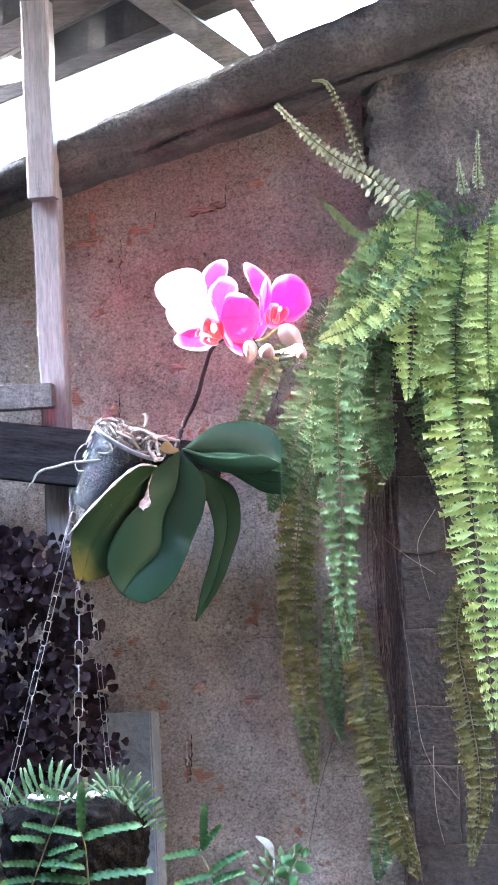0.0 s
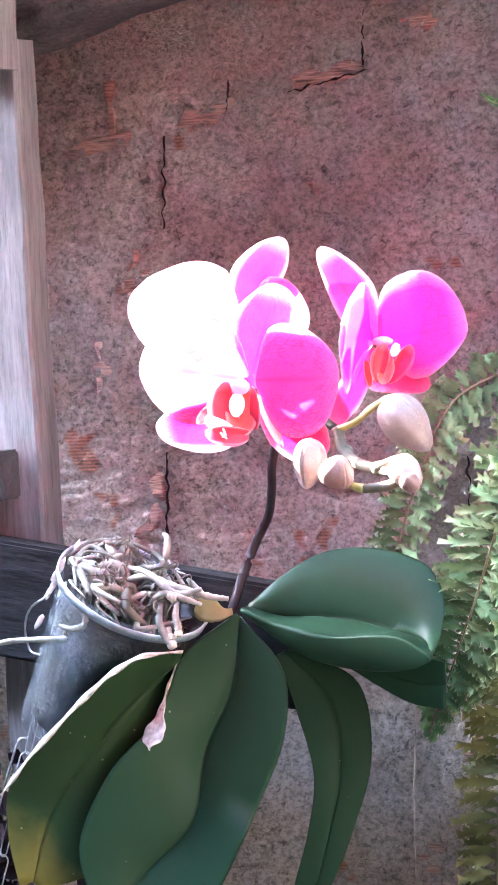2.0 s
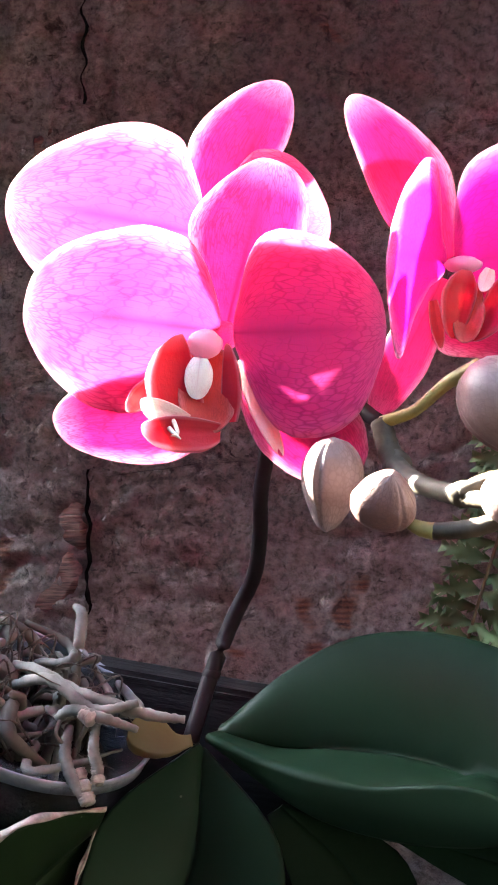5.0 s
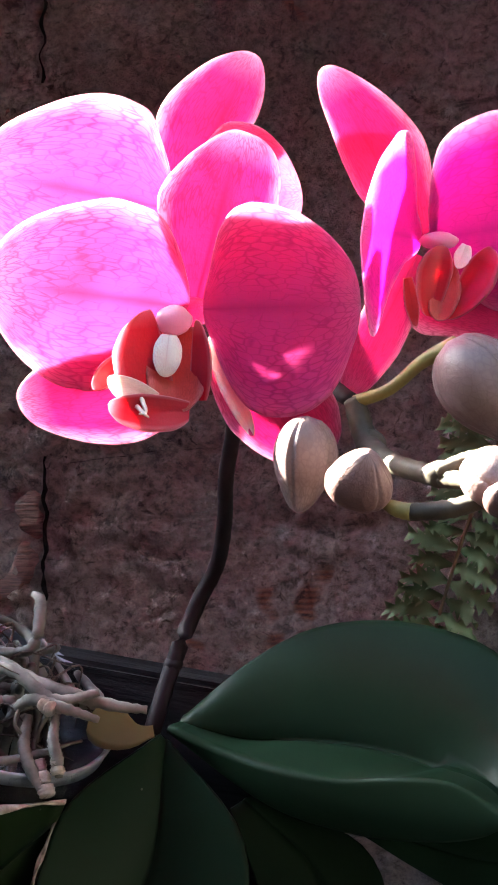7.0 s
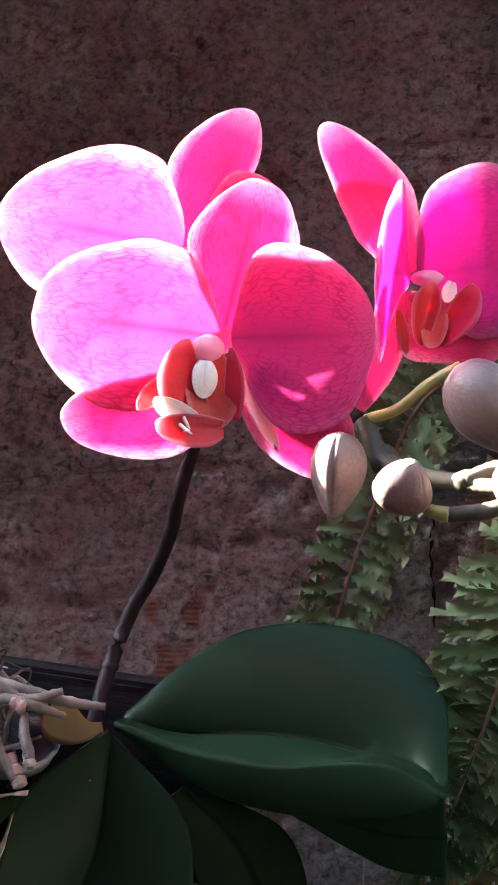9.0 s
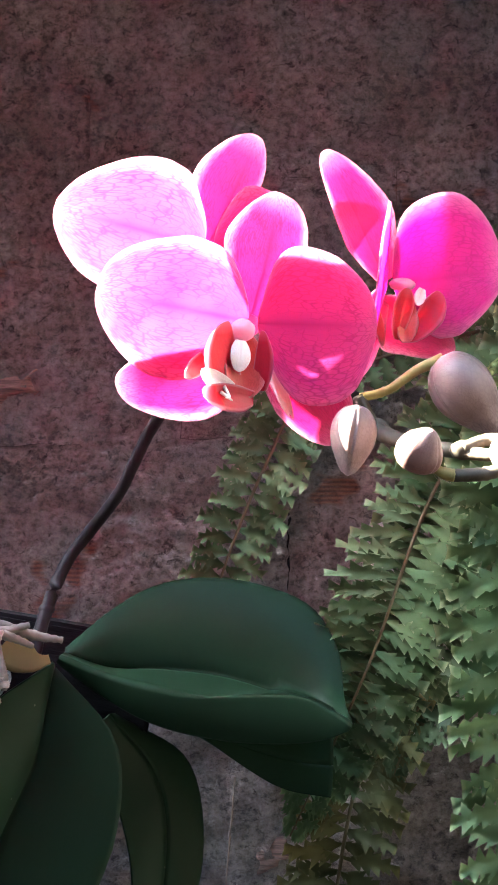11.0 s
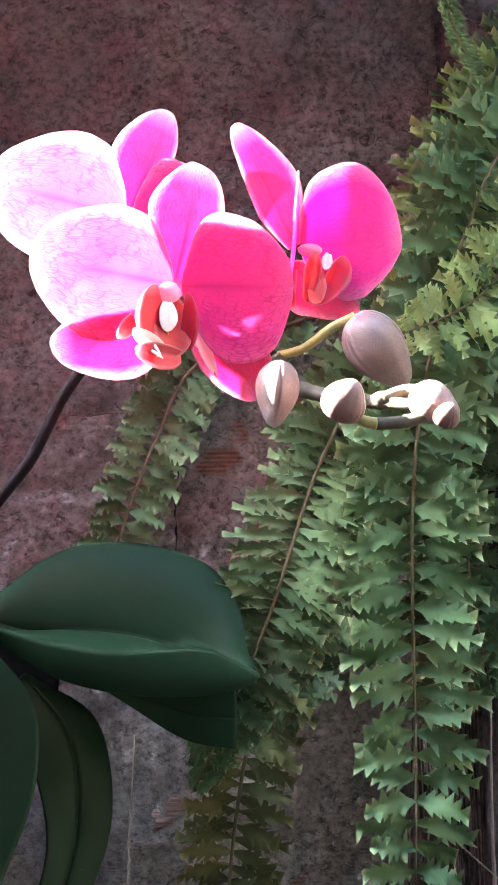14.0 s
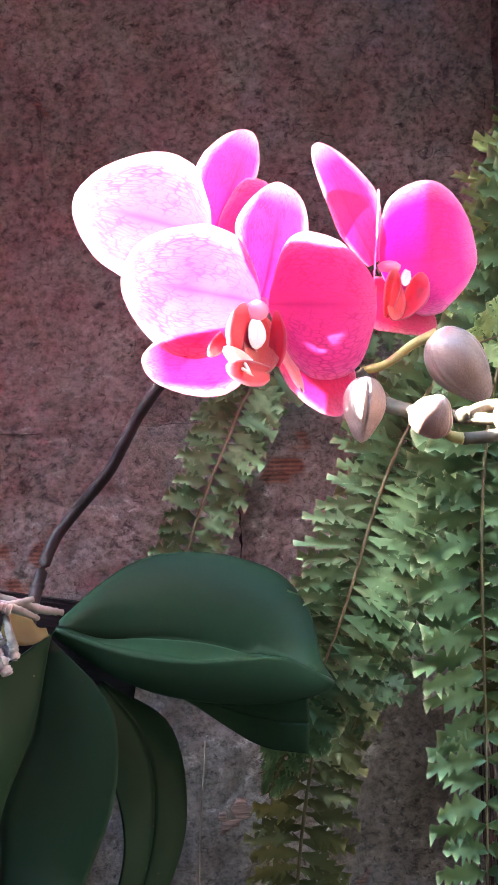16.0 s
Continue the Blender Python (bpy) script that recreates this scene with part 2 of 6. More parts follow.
M_LEAF = leaf_mat("orchid_leaf", (0.0058, 0.0162, 0.0085), (0.0085, 0.0225, 0.0122), (0.0118, 0.0288, 0.0165), 0.42, 0.03, 30, 0.16, None, 0.05, True)
M_LEAFOLD = leaf_mat("orchid_leaf_yellowing", (0.0051, 0.01339, 0.006056), (0.008287, 0.01976, 0.008925), (0.01147, 0.02486, 0.0102), 0.45, 0.04, 30, 0.1, (0.08925, 0.0765, 0.01912), 0.06, True)
M_SHEATH = leaf_mat("yellow_sheath", (0.1, 0.085, 0.02), (0.15, 0.13, 0.035), (0.09, 0.06, 0.03), 0.6, 0.3, 80, 0.2)
M_STEM = plain_mat("orchid_spike", (0.0121, 0.0088, 0.01045), 0.6, 0, 0.35, 90, 0.12)
M_RACHIS = plain_mat("grey_green_spike", (0.05687, 0.0455, 0.03094), 0.6, 0, 0.45, 160, 0.2)
M_PEDICEL = plain_mat("yellow_green_pedicel", (0.26, 0.205, 0.065), 0.5, 0, 0.3, 120, 0.3)
M_PETAL = petal_mat("magenta_petal", (0.48, 0.014, 0.15), (0.86, 0.2, 0.46), 0.58, 0.45, 0.85, None, True)
M_SEPAL = petal_mat("crimson_pink_sepal", (0.45, 0.008, 0.1), (0.66, 0.075, 0.27), 0.48, 0.45, 0.95)
M_PETALDEEP = petal_mat("deep_magenta_petal", (0.46, 0.012, 0.16), (0.78, 0.06, 0.48), 0.55, 0.45, 0.6)
M_LIP = petal_mat("crimson_lip", (0.4, 0.006, 0.03), (0.6, 0.01, 0.04), 0.4, 0.35, 0.2)
M_CALLUS = petal_mat("white_spotted_throat", (0.86, 0.74, 0.66), (0.9, 0.75, 0.65), 0.35, 0.4, 0.9, (0.5, 0.04, 0.06))
M_LIPMID = petal_mat("crimson_veined_lip", (0.42, 0.03, 0.04), (0.55, 0.035, 0.05), 0.4, 0.35, 0.9, (0.3, 0.004, 0.02))
M_LIPORANGE = petal_mat("orange_speckled_lip", (0.5, 0.05, 0.045), (0.62, 0.08, 0.07), 0.35, 0.4, 1.0, (0.3, 0.006, 0.015))
M_COLUMN = petal_mat("pale_column", (0.55, 0.27, 0.36), (0.7, 0.4, 0.5), 0.4, 0.4, 0.1)
M_BUD = petal_mat("orchid_bud", (0.16, 0.105, 0.098), (0.21, 0.15, 0.135), 0.22, 0.42, 0.9, (0.08, 0.043, 0.044))
M_BUDDARK = petal_mat("orchid_bud_young", (0.105, 0.0525, 0.045), (0.135, 0.0675, 0.06), 0.12, 0.42, 0.9, (0.045, 0.021, 0.024))
M_ROOT = plain_mat("dry_aerial_root", (0.125, 0.124, 0.108), 0.85, 0, 0.6, 90, 0.2)
M_ROOTDARK = plain_mat("brown_root", (0.05, 0.047, 0.036), 0.9, 0, 0.4, 150)
M_CHAIN = plain_mat("galvanised_wire", (0.21, 0.203, 0.196), 0.4, 0.85, 0.25, 300)
M_FERN = leaf_mat("fern_green", (0.044, 0.088, 0.037), (0.083, 0.14, 0.064), (0.103, 0.166, 0.082), 0.7, 0.22, 90, 0.3, (0.22, 0.26, 0.15), 0.12)
M_FERNLIGHT = leaf_mat("fern_yellow_green", (0.15, 0.215, 0.07), (0.23, 0.305, 0.11), (0.26, 0.335, 0.14), 0.7, 0.28, 90, 0.3, (0.34, 0.39, 0.19), 0.12)
# darker fern green that carries the shade of fronds further back
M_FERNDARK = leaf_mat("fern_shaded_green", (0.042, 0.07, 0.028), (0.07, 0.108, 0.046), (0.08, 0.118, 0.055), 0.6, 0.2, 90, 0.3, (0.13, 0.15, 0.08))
M_FERNOLD = leaf_mat("fern_olive_old", (0.06, 0.0496, 0.0144), (0.104, 0.096, 0.0288), (0.068, 0.08, 0.0288), 0.7, 0.2, 50, 0.2, (0.16, 0.136, 0.056))
# pale tone also stands in for sun on the topmost sprigs
M_FERNTIP = leaf_mat("fern_pale_tip", (0.26, 0.32, 0.2), (0.42, 0.47, 0.36), (0.24, 0.33, 0.2), 0.6, 0.35, 70, 0.2)
M_RACHISF = plain_mat("fern_rachis", (0.1, 0.085, 0.042), 0.7, 0, 0.3, 90, 0.2)
M_PURPLE = leaf_mat("purple_leaf", (0.00385, 0.0021, 0.00336), (0.0077, 0.0042, 0.00595), (0.0077, 0.00315, 0.0042), 0.8, 0.05, 60, 0.2, None, 0.04)
M_BRIGHTFERN = leaf_mat("bright_green_frond", (0.014, 0.048, 0.016), (0.03, 0.08, 0.028), (0.042, 0.092, 0.034), 0.5, 0.2, 60, 0.2, (0.09, 0.15, 0.06), 0.1)
M_PERLITE = plain_mat("white_stone", (0.6, 0.6, 0.58), 0.8, 0, 0.12, 200)
M_RIM = plain_mat("highlit_cloudy_rim", (0.2, 0.22, 0.25), 0.3, 0, 0.3, 120)
M_SCAR = plain_mat("dry_white_scar", (0.3, 0.27, 0.23), 0.9, 0, 0.5, 240, 0.2)
M_BARK = rough_mat("pine_bark", (0.02, 0.014, 0.01), (0.05, 0.035, 0.025), (0.1, 0.075, 0.055), 50, 250, 0.95, 0.9)

m_plastic, _n, _l, _b = node_mat("clear_cloudy_plastic")
M_PLASTIC = m_plastic
_b.inputs["Base Color"].default_value = (0.2, 0.22, 0.26, 1)
_b.inputs["Roughness"].default_value = 0.12
_tr = _n.new("ShaderNodeBsdfTransparent")
_tc = _n.new("ShaderNodeTexCoord")
_ns = noise_node(_n, _l, 38, 4, 0.6, _tc.outputs["Object"])
_rp = ramp(_n, [(0.35, (0.05, 0.05, 0.05)), (0.7, (0.24, 0.24, 0.24))])
_l.new(_ns.outputs[0], _rp.inputs[0])
_ms = _n.new("ShaderNodeMixShader")
_l.new(_rp.outputs[0], _ms.inputs[0])
_l.new(_tr.outputs[0], _ms.inputs[1])
_l.new(_b.outputs[0], _ms.inputs[2])
_l.new(_ms.outputs[0], _n["Material Output"].inputs[0])


# ---------------------------------------------------------------- building helpers
def link_mesh(name, verts, faces, material, parent=None, label="", smooth=True, uvs=None):
    me = bpy.data.meshes.new(name)
    me.from_pydata([tuple(v) for v in verts], [], faces)
    if smooth:
        me.polygons.foreach_set("use_smooth", [True] * len(me.polygons))
    if uvs is not None:
        lay = me.uv_layers.new(name="UVMap")
        idx = np.empty(len(me.loops), dtype=np.int32)
        me.loops.foreach_get("vertex_index", idx)
        lay.data.foreach_set("uv", np.asarray(uvs, dtype=np.float32)[idx].ravel())
    me.materials.append(material)
    me.update()
    ob = new(name, me)
    if parent is not None:
        ob.parent = parent
    if label:
        tagged(ob, label)
    return ob


def thing(name, label, category, at=(0, 0, 0), group="", kind="", m=None):
    ob = new(name)
    ob.empty_display_size = 0.02
    ob.matrix_world = m if m is not None else Matrix.Translation(at)
    bpy.context.view_layer.update()
    return tagged(ob, label, category, group, kind)


def curve_pts(ctrl, n):
    """Smooth curve through control points (Catmull-Rom)."""
    p = np.array(ctrl, dtype=float)
    p = np.vstack([2 * p[0] - p[1], p, 2 * p[-1] - p[-2]])
    out = []
    for s in np.linspace(0, len(ctrl) - 1, n):
        i = min(int(s), len(ctrl) - 2)
        u = s - i
        a, b, c, d = p[i:i + 4]
        out.append(0.5 * (2 * b + (c - a) * u + (2 * a - 5 * b + 4 * c - d) * u * u + (3 * b - a - 3 * c + d) * u ** 3))
    return np.array(out)


def unit(v):
    v = np.asarray(v, dtype=float)
    return v / max(np.linalg.norm(v), 1e-9)


class Geo:
    """Collects vertices and faces of one part."""

    def __init__(self):
        self.v, self.f, self.uv = [], [], []

    def grid(self, pts, closed=False):
        n, m = pts.shape[:2]
        o = len(self.v)
        self.v.extend(map(tuple, pts.reshape(-1, 3)))
        for i in range(n):
            for j in range(m):
                self.uv.append((j / max(m - 1, 1), i / max(n - 1, 1)))
        for i in range(n - 1):
            for j in range(m if closed else m - 1):
                k = (j + 1) % m
                self.f.append((o + i * m + j, o + i * m + k, o + (i + 1) * m + k, o + (i + 1) * m + j))
        return o

    def tube(self, ctrl, radii, n=16, sides=8, wob=0.0, cap=True):
        c = curve_pts(ctrl, n) if len(ctrl) > 2 else np.linspace(ctrl[0], ctrl[-1], n)
        r = np.interp(np.linspace(0, 1, n), np.linspace(0, 1, len(radii)), radii)
        t = np.gradient(c, axis=0)
        ref = np.array((0.13, 0.31, 0.94))
        rows = []
        for i in range(n):
            ti = unit(t[i])
            a = unit(np.cross(ti, ref)) if abs(ti @ ref) < 0.97 else unit(np.cross(ti, (1, 0, 0)))
            b = np.cross(ti, a)
            rr = r[i] * (1 + wob * math.sin(i * 2.7 + c[0][0] * 900))
            rows.append([c[i] + rr * (math.cos(q) * a + math.sin(q) * b) for q in np.linspace(0, 2 * math.pi, sides, endpoint=False)])
        o = self.grid(np.array(rows), closed=True)
        if cap:
            self.f.append(tuple(o + j for j in range(sides))[::-1])
            self.f.append(tuple(o + (n - 1) * sides + j for j in range(sides)))
        return c

    def box(self, lo, hi, bevel=0.0):
        bm = bmesh.new()
        bmesh.ops.create_cube(bm, size=1)
        for v in bm.verts:
            v.co = Vector([lo[k] + (v.co[k] + 0.5) * (hi[k] - lo[k]) for k in range(3)])
        if bevel:
            bmesh.ops.bevel(bm, geom=bm.edges[:], offset=bevel, segments=2, affect="EDGES")
        o = len(self.v)
        bm.verts.index_update()
        for v in bm.verts:
            self.v.append(tuple(v.co))
            self.uv.append((0, 0))
        for f in bm.faces:
            self.f.append(tuple(o + v.index for v in f.verts))
        bm.free()

    def blob(self, c, r, seed=0, amp=0.15, n=8, m=12):
        rows = []
        for i in range(n + 1):
            th = math.pi * i / n
            row = []
            for j in range(m):
                ph = 2 * math.pi * j / m
                d = Vector((math.sin(th) * math.cos(ph), math.sin(th) * math.sin(ph), math.cos(th)))
                k = 1 + amp * noise.noise(d * 1.7 + Vector((seed, seed * 0.7, 0)))
                row.append((c[0] + r[0] * d.x * k, c[1] + r[1] * d.y * k, c[2] + r[2] * d.z * k))
            rows.append(row)
        self.grid(np.array(rows), closed=True)

    def blade(self, ctrl, width, face, n=14, m=9, fold=0.0, cup=0.0, p=1.15, q=0.6, tipmin=0.0, wave=0.0, waves=5, seed=0.0):
        """A petal or leaf along a curve. face: the way its upper side looks. fold: V at the midrib, cup: bowl across.
        p, q: where it is widest and how round."""
        even = np.linspace(0, 1, n)
        span = 0.3 * even + 0.7 * (0.5 - 0.5 * np.cos(math.pi * even))
        dense = curve_pts(ctrl, 200)
        c = np.array([np.interp(span, np.linspace(0, 1, 200), dense[:, k]) for k in range(3)]).T
        t = np.gradient(c, axis=0)
        rows = []
        for i in range(n):
            s = span[i]
            ti = unit(t[i])
            w = unit(np.cross(ti, face))
            nrm = np.cross(w, ti)
            h = width * max(math.sin(math.pi * min(max(s, 0.0), 1.0) ** p), 0.0) ** q + tipmin * (1 - s)
            row = []
            for j in range(m):
                u = 2 * j / (m - 1) - 1
                dz = fold * abs(u) * h + cup * u * u * h
                dz += wave * width * math.sin(waves * math.pi * s + seed + 1.3 * u) * abs(u) ** 2
                row.append(c[i] + w * u * h + nrm * dz)
            rows.append(row)
        self.grid(np.array(rows))
        return c

    def done(self, name, material, parent=None, label="", smooth=True, thick=0.0):
        ob = link_mesh(name, self.v, self.f, material, parent, label, smooth, self.uv if len(self.uv) == len(self.v) else None)
        if thick:
            s = ob.modifiers.new("thickness", "SOLIDIFY")
            s.thickness, s.offset = thick, 0
        return ob


# ---------------------------------------------------------------- the setting: ground, brick wall, coping, pier, roof
g = Geo()
g.box((-60, -60, -1.36), (60, 60, -1.3))
tagged(g.done("ground", M_GROUND, smooth=False), "packed brown earth floor of the plant shelter", "ground", kind="structure")

# unseen walls around the yard, added to cut sky light and sun
g = Geo()
g.box((-7, -7.2, -1.3), (7, -7.0, 7.5))
tagged(g.done("screen_wall_south", M_PIER, smooth=False), "unseen wall added to cut low sky light from the front", "wall", kind="structure")
g = Geo()
g.box((5.0, -6.998, -1.3), (5.2, 0.3, 6.5))
tagged(g.done("screen_wall_east", M_PIER, smooth=False), "unseen side wall added to cut sky light", "wall", kind="structure")
g = Geo()
g.box((-5.2, -6.998, -1.3), (-5.0, 0.3, 2.9))
tagged(g.done("screen_wall_west", M_PIER, smooth=False), "unseen side wall added to cut sky light", "wall", kind="structure")
g = Geo()
g.box((-4.998, 0.015, -1.3), (-1.4, 0.115, 1.6))
tagged(g.done("screen_wall_left", M_PIER, smooth=False), "unseen wall added to keep the sun off the yard floor", "wall", kind="structure")
# unseen pier: shades fern and leaves, lets the sun reach the blooms
g = Geo()
g.box((-0.95, -0.106, -1.3), (-0.8, 0.004, 1.5))
tagged(g.done("screen_pier", M_PIER, smooth=False), "unseen pier added to keep the sun off leaves and fern", "pier", kind="structure")
# unseen low wall: shades basket, chains and hanging leaves
g = Geo()
g.box((-0.95, -0.6, -1.3), (-0.8, -0.107, 0.36), 0.004)
tagged(g.done("screen_wall_low", M_PIER, smooth=False), "unseen low wall added to keep the sun off basket and pot", "wall", kind="structure")
# unseen as well: stops the sun reaching the floor at the right
g = Geo()
g.box((1.702, 0.02, -1.3), (4.998, 0.22, 2.2))
tagged(g.done("screen_wall_right", M_PIER, smooth=False), "unseen wall added to keep the sun off the floor at the right", "wall", kind="structure")
g = Geo()
top = [(x, 0.335 + 0.25 * max(min(x, 0.9), -0.29)) for x in np.linspace(-1.398, 1.7, 34)]
front = [[(x, y, -1.3) for x, _ in top] for y in (0.13, 0.005)] + [[(x, y, z) for x, z in top] for y in (0.005, 0.13)]
g.grid(np.array(front + [front[0]]))
wall = tagged(g.done("wall_north", M_JOINT, smooth=False), "old brick wall with a rough brown cement wash", "wall", kind="structure")

COURSES = [(-0.915, 0.0), (-0.82, 0.0), (-0.725, 0.0), (-0.63, 0.0), (-0.535, 0.0), (-0.44, 0.0), (-0.345, 0.0), (-0.25, 0.0), (-0.155, 0.01), (-0.06, 0.02), (0.035, 0.045), (0.14, 0.14), (0.248, 0.24), (0.365, 0.27)]
OFFSETS = [-0.046, -0.1, -0.05, -0.098, -0.055, -0.1, -0.046, -0.1, -0.055, -0.104, -0.06, -0.1, -0.056]


def brick_front(x0, x1, lo, hi, y, depth, seed, gap=0.0008, nx=46, nz=44, amp=0.0021):
    """One brick of the sagging courses: an uneven front, sides and a back edge in the joint."""
    rows = []
    for j in range(nz + 1):
        row = []
        for i in range(nx + 1):
            s, t = i / nx, j / nz
            x = x0 + gap + (x1 - x0 - 2 * gap) * s
            zl, zh = lo[0] + lo[1] * x + gap, hi[0] + hi[1] * x - gap
            z = zl + (zh - zl) * t
            x, z = x + 0.0016 * noise.noise(Vector((x * 9, 0, z * 60))), z + 0.002 * noise.noise(Vector((x * 60, 5, z * 9)))
            edge = min(s, 1 - s, t, 1 - t)
            d = amp * noise.noise(Vector((x * 38, z * 45, seed * 3.1))) + 0.9 * amp * noise.noise(Vector((x * 120, z * 150, seed))) + 1.25 * amp * noise.noise(Vector((x * 230, z * 260, 7.7)))
            d += (0.0008 if gap > 0.0002 else 0.0) * (1.0 if edge == 0 else 0.0)
            row.append((x, y + d, z))
        rows.append(row)
    f = np.array(rows)
    ring = np.concatenate([f[0, :], f[1:, -1], f[-1, -2::-1], f[-2:0:-1, 0]])
    back = ring.copy()
    back[:, 1] = y + depth
    geo = Geo()
    geo.grid(f)
    geo.grid(np.array([ring, back]), closed=True)
    return geo


rng = random.Random(4)


# ---- hanging things are built before the bricks; see the end of the file for those ----

def coping_run():
    """The sloping concrete beam on the wall: chipped front, drip ledge below."""
    geo = Geo()
    xs = np.linspace(-1.398, 0.9, 200)
    rows = []
    for x in xs:
        xx = max(x, -0.29)
        top = 0.392 + 0.34 * xx - 0.03 * xx * xx
        bot = 0.319 + 0.25 * xx
        prof = [(0.12, bot), (-0.004, bot), (-0.03, bot + 0.004), (-0.044, bot + 0.012), (-0.04, bot + 0.018), (-0.058, bot + 0.024), (-0.072, bot + 0.4 * (top - bot)),
                (-0.08, bot + 0.65 * (top - bot)), (-0.078, bot + 0.85 * (top - bot)), (-0.066, top - 0.002), (-0.015, top + 0.003), (0.03, top), (0.12, top - 0.004)]
        row = []
        for k, (y, z) in enumerate(prof):
            q = Vector((x * 26, y * 40 + k, z * 40))
            a = 0.0 if k in (0, 12) else 0.005
            row.append((x, y + a * noise.noise(q) + 0.45 * a * noise.noise(q * 3.1), z + 0.7 * a * noise.noise(q + Vector((7, 3, 1))) + 0.4 * a * noise.noise(q * 2.7)))
        rows.append(row)
    geo.grid(np.array(rows), closed=True)
    return geo


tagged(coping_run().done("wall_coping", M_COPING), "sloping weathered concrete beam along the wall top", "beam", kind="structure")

# a board left under the coping
g = Geo()
g.tube([(0.14, -0.02, 0.352), (0.17, -0.022, 0.362), (0.205, -0.024, 0.374)], [0.007, 0.009, 0.009], 12, 4, 0.05)
tagged(g.done("wooden_batten", M_COPING, smooth=False), "short grey wooden batten wedged under the concrete beam", "batten")

# unseen roof over the rest of the yard, added to hold back light
g = Geo()
g.box((-4.998, -6.998, 2.2), (4.998, -1.5, 2.24))
tagged(g.done("ceiling", M_ROOF, smooth=False), "unseen grey sheet roof added to hold back sky light and sun", "ceiling", kind="structure")

# pier of rough render to the right of a dark gap
g = Geo()
g.box((0.222, -0.016, -1.3), (1.7, 0.0065, 0.47))
pier = tagged(g.done("wall_pier", M_JOINT, smooth=False), "projecting brick pier with rough grey render", "pier", kind="structure")


def render_lump():
    rows = []
    zs = np.linspace(0.17, 0.47, 40)
    for z in zs:
        row = []
        left = 0.212 + 0.012 * noise.noise(Vector((3, 1, z * 30))) + 0.008 * noise.noise(Vector((1, 9, z * 95))) + (0.02 if z < 0.21 else 0) + max(0, z - 0.36) * 0.5
        for x in np.concatenate([[left + 0.004], np.linspace(left, 0.62, 50)]):
            edge = x < left + 1e-6
            y = -0.034 + 0.007 * noise.noise(Vector((x * 22, z * 22, 1.5))) + 0.003 * noise.noise(Vector((x * 80, z * 80, 2.5)))
            row.append((x, y if not edge else y + 0.004, z))
        row[0] = (left + 0.006, -0.012, z)
        rows.append(row)
    geo = Geo()
    geo.grid(np.array(rows))
    return geo


render_lump().done("render_coat", M_PIER, pier, "rough grey cement render with a broken edge")


# roof: sheet, battens and rafters above the wall
def beam_between(a, b, w, h, up=(0, 0, 1), bev=0.002):
    """A squared timber from a to b."""
    a, b = Vector(a), Vector(b)
    d = (b - a).normalized()
    s = d.cross(Vector(up)).normalized()
    u = s.cross(d)
    geo = Geo()
    geo.box((-w / 2, 0, -h / 2), (w / 2, (b - a).length, h / 2), bev)
    mat = Matrix((s, d, u)).transposed()
    geo.v = [tuple(a + mat @ Vector(v)) for v in geo.v]
    return geo


roof = thing("roof", "shed roof of dark sheets on grey timber", "roof", (0.3, 0.1, 0.55), kind="structure")


def roof_part(name, geo, material, label=""):
    geo.v = [(x - 0.3, y - 0.1, z - 0.55) for x, y, z in geo.v]
    return geo.done(name, material, roof, label, smooth=False)


def sheet(path, x0, x1, n=120):
    """A corrugated sheet that follows (y, z, rise along x)."""
    rows = [[(x, y, z + m * x + 0.004 * math.sin(x * 95)) for x in np.linspace(x0, x1, n)] for y, z, m in path]
    geo = Geo()
    geo.grid(np.array(rows))
    geo.grid(np.array([[(x, y + 0.004, z + 0.005) for x, y, z in r] for r in rows])[:, ::-1])
    return geo


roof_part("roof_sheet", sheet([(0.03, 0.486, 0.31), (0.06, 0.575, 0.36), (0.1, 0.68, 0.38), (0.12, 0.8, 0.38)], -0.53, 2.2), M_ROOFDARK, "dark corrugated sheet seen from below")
# unseen sheet overhead, added to hold back sky light
roof_part("roof_sheet", sheet([(0.125, 0.8, 0.38), (-0.1, 0.86, 0.38), (-0.35, 0.93, 0.38), (-0.6, 1.0, 0.38)], -0.5, 2.2), M_ROOF)
roof_part("batten", beam_between((-0.3, 0.015, 0.391), (1.6, 0.015, 0.391 + 1.9 * 0.31), 0.02, 0.018), M_RAFTER)
roof_part("batten", beam_between((-0.3, 0.03, 0.458), (1.6, 0.03, 0.458 + 1.9 * 0.39), 0.02, 0.034), M_RAFTER)
roof_part("batten", beam_between((-0.3, 0.06, 0.57), (1.6, 0.06, 0.57 + 1.9 * 0.39), 0.02, 0.04), M_RAFTER)
roof_part("rafter", beam_between((0.085, -0.02, 0.4), (-0.32, 0.1, 0.735), 0.034, 0.03), M_RAFTER, "split grey rafter")
roof_part("rafter", beam_between((0.108, -0.06, 0.424), (0.03, -0.06, 0.56), 0.018, 0.02), M_RAFTER)
roof_part("rafter", beam_between((0.5, -0.06, 0.575), (0.4, -0.03, 0.8), 0.04, 0.04), M_RAFTER)

# ---------------------------------------------------------------- timber at the left
post = thing("wooden_post", "grey weathered wooden post beside the wall", "post", (-0.176, -0.057, -1.3))


def part_at(top, name, geo, material, label="", smooth=False, thick=0.0):
    """Adds world-space geometry as a part of a thing."""
    inv = top.matrix_world.inverted()
    geo.v = [tuple(inv @ Vector(v)) for v in geo.v]
    return geo.done(name, material, top, label, smooth, thick)


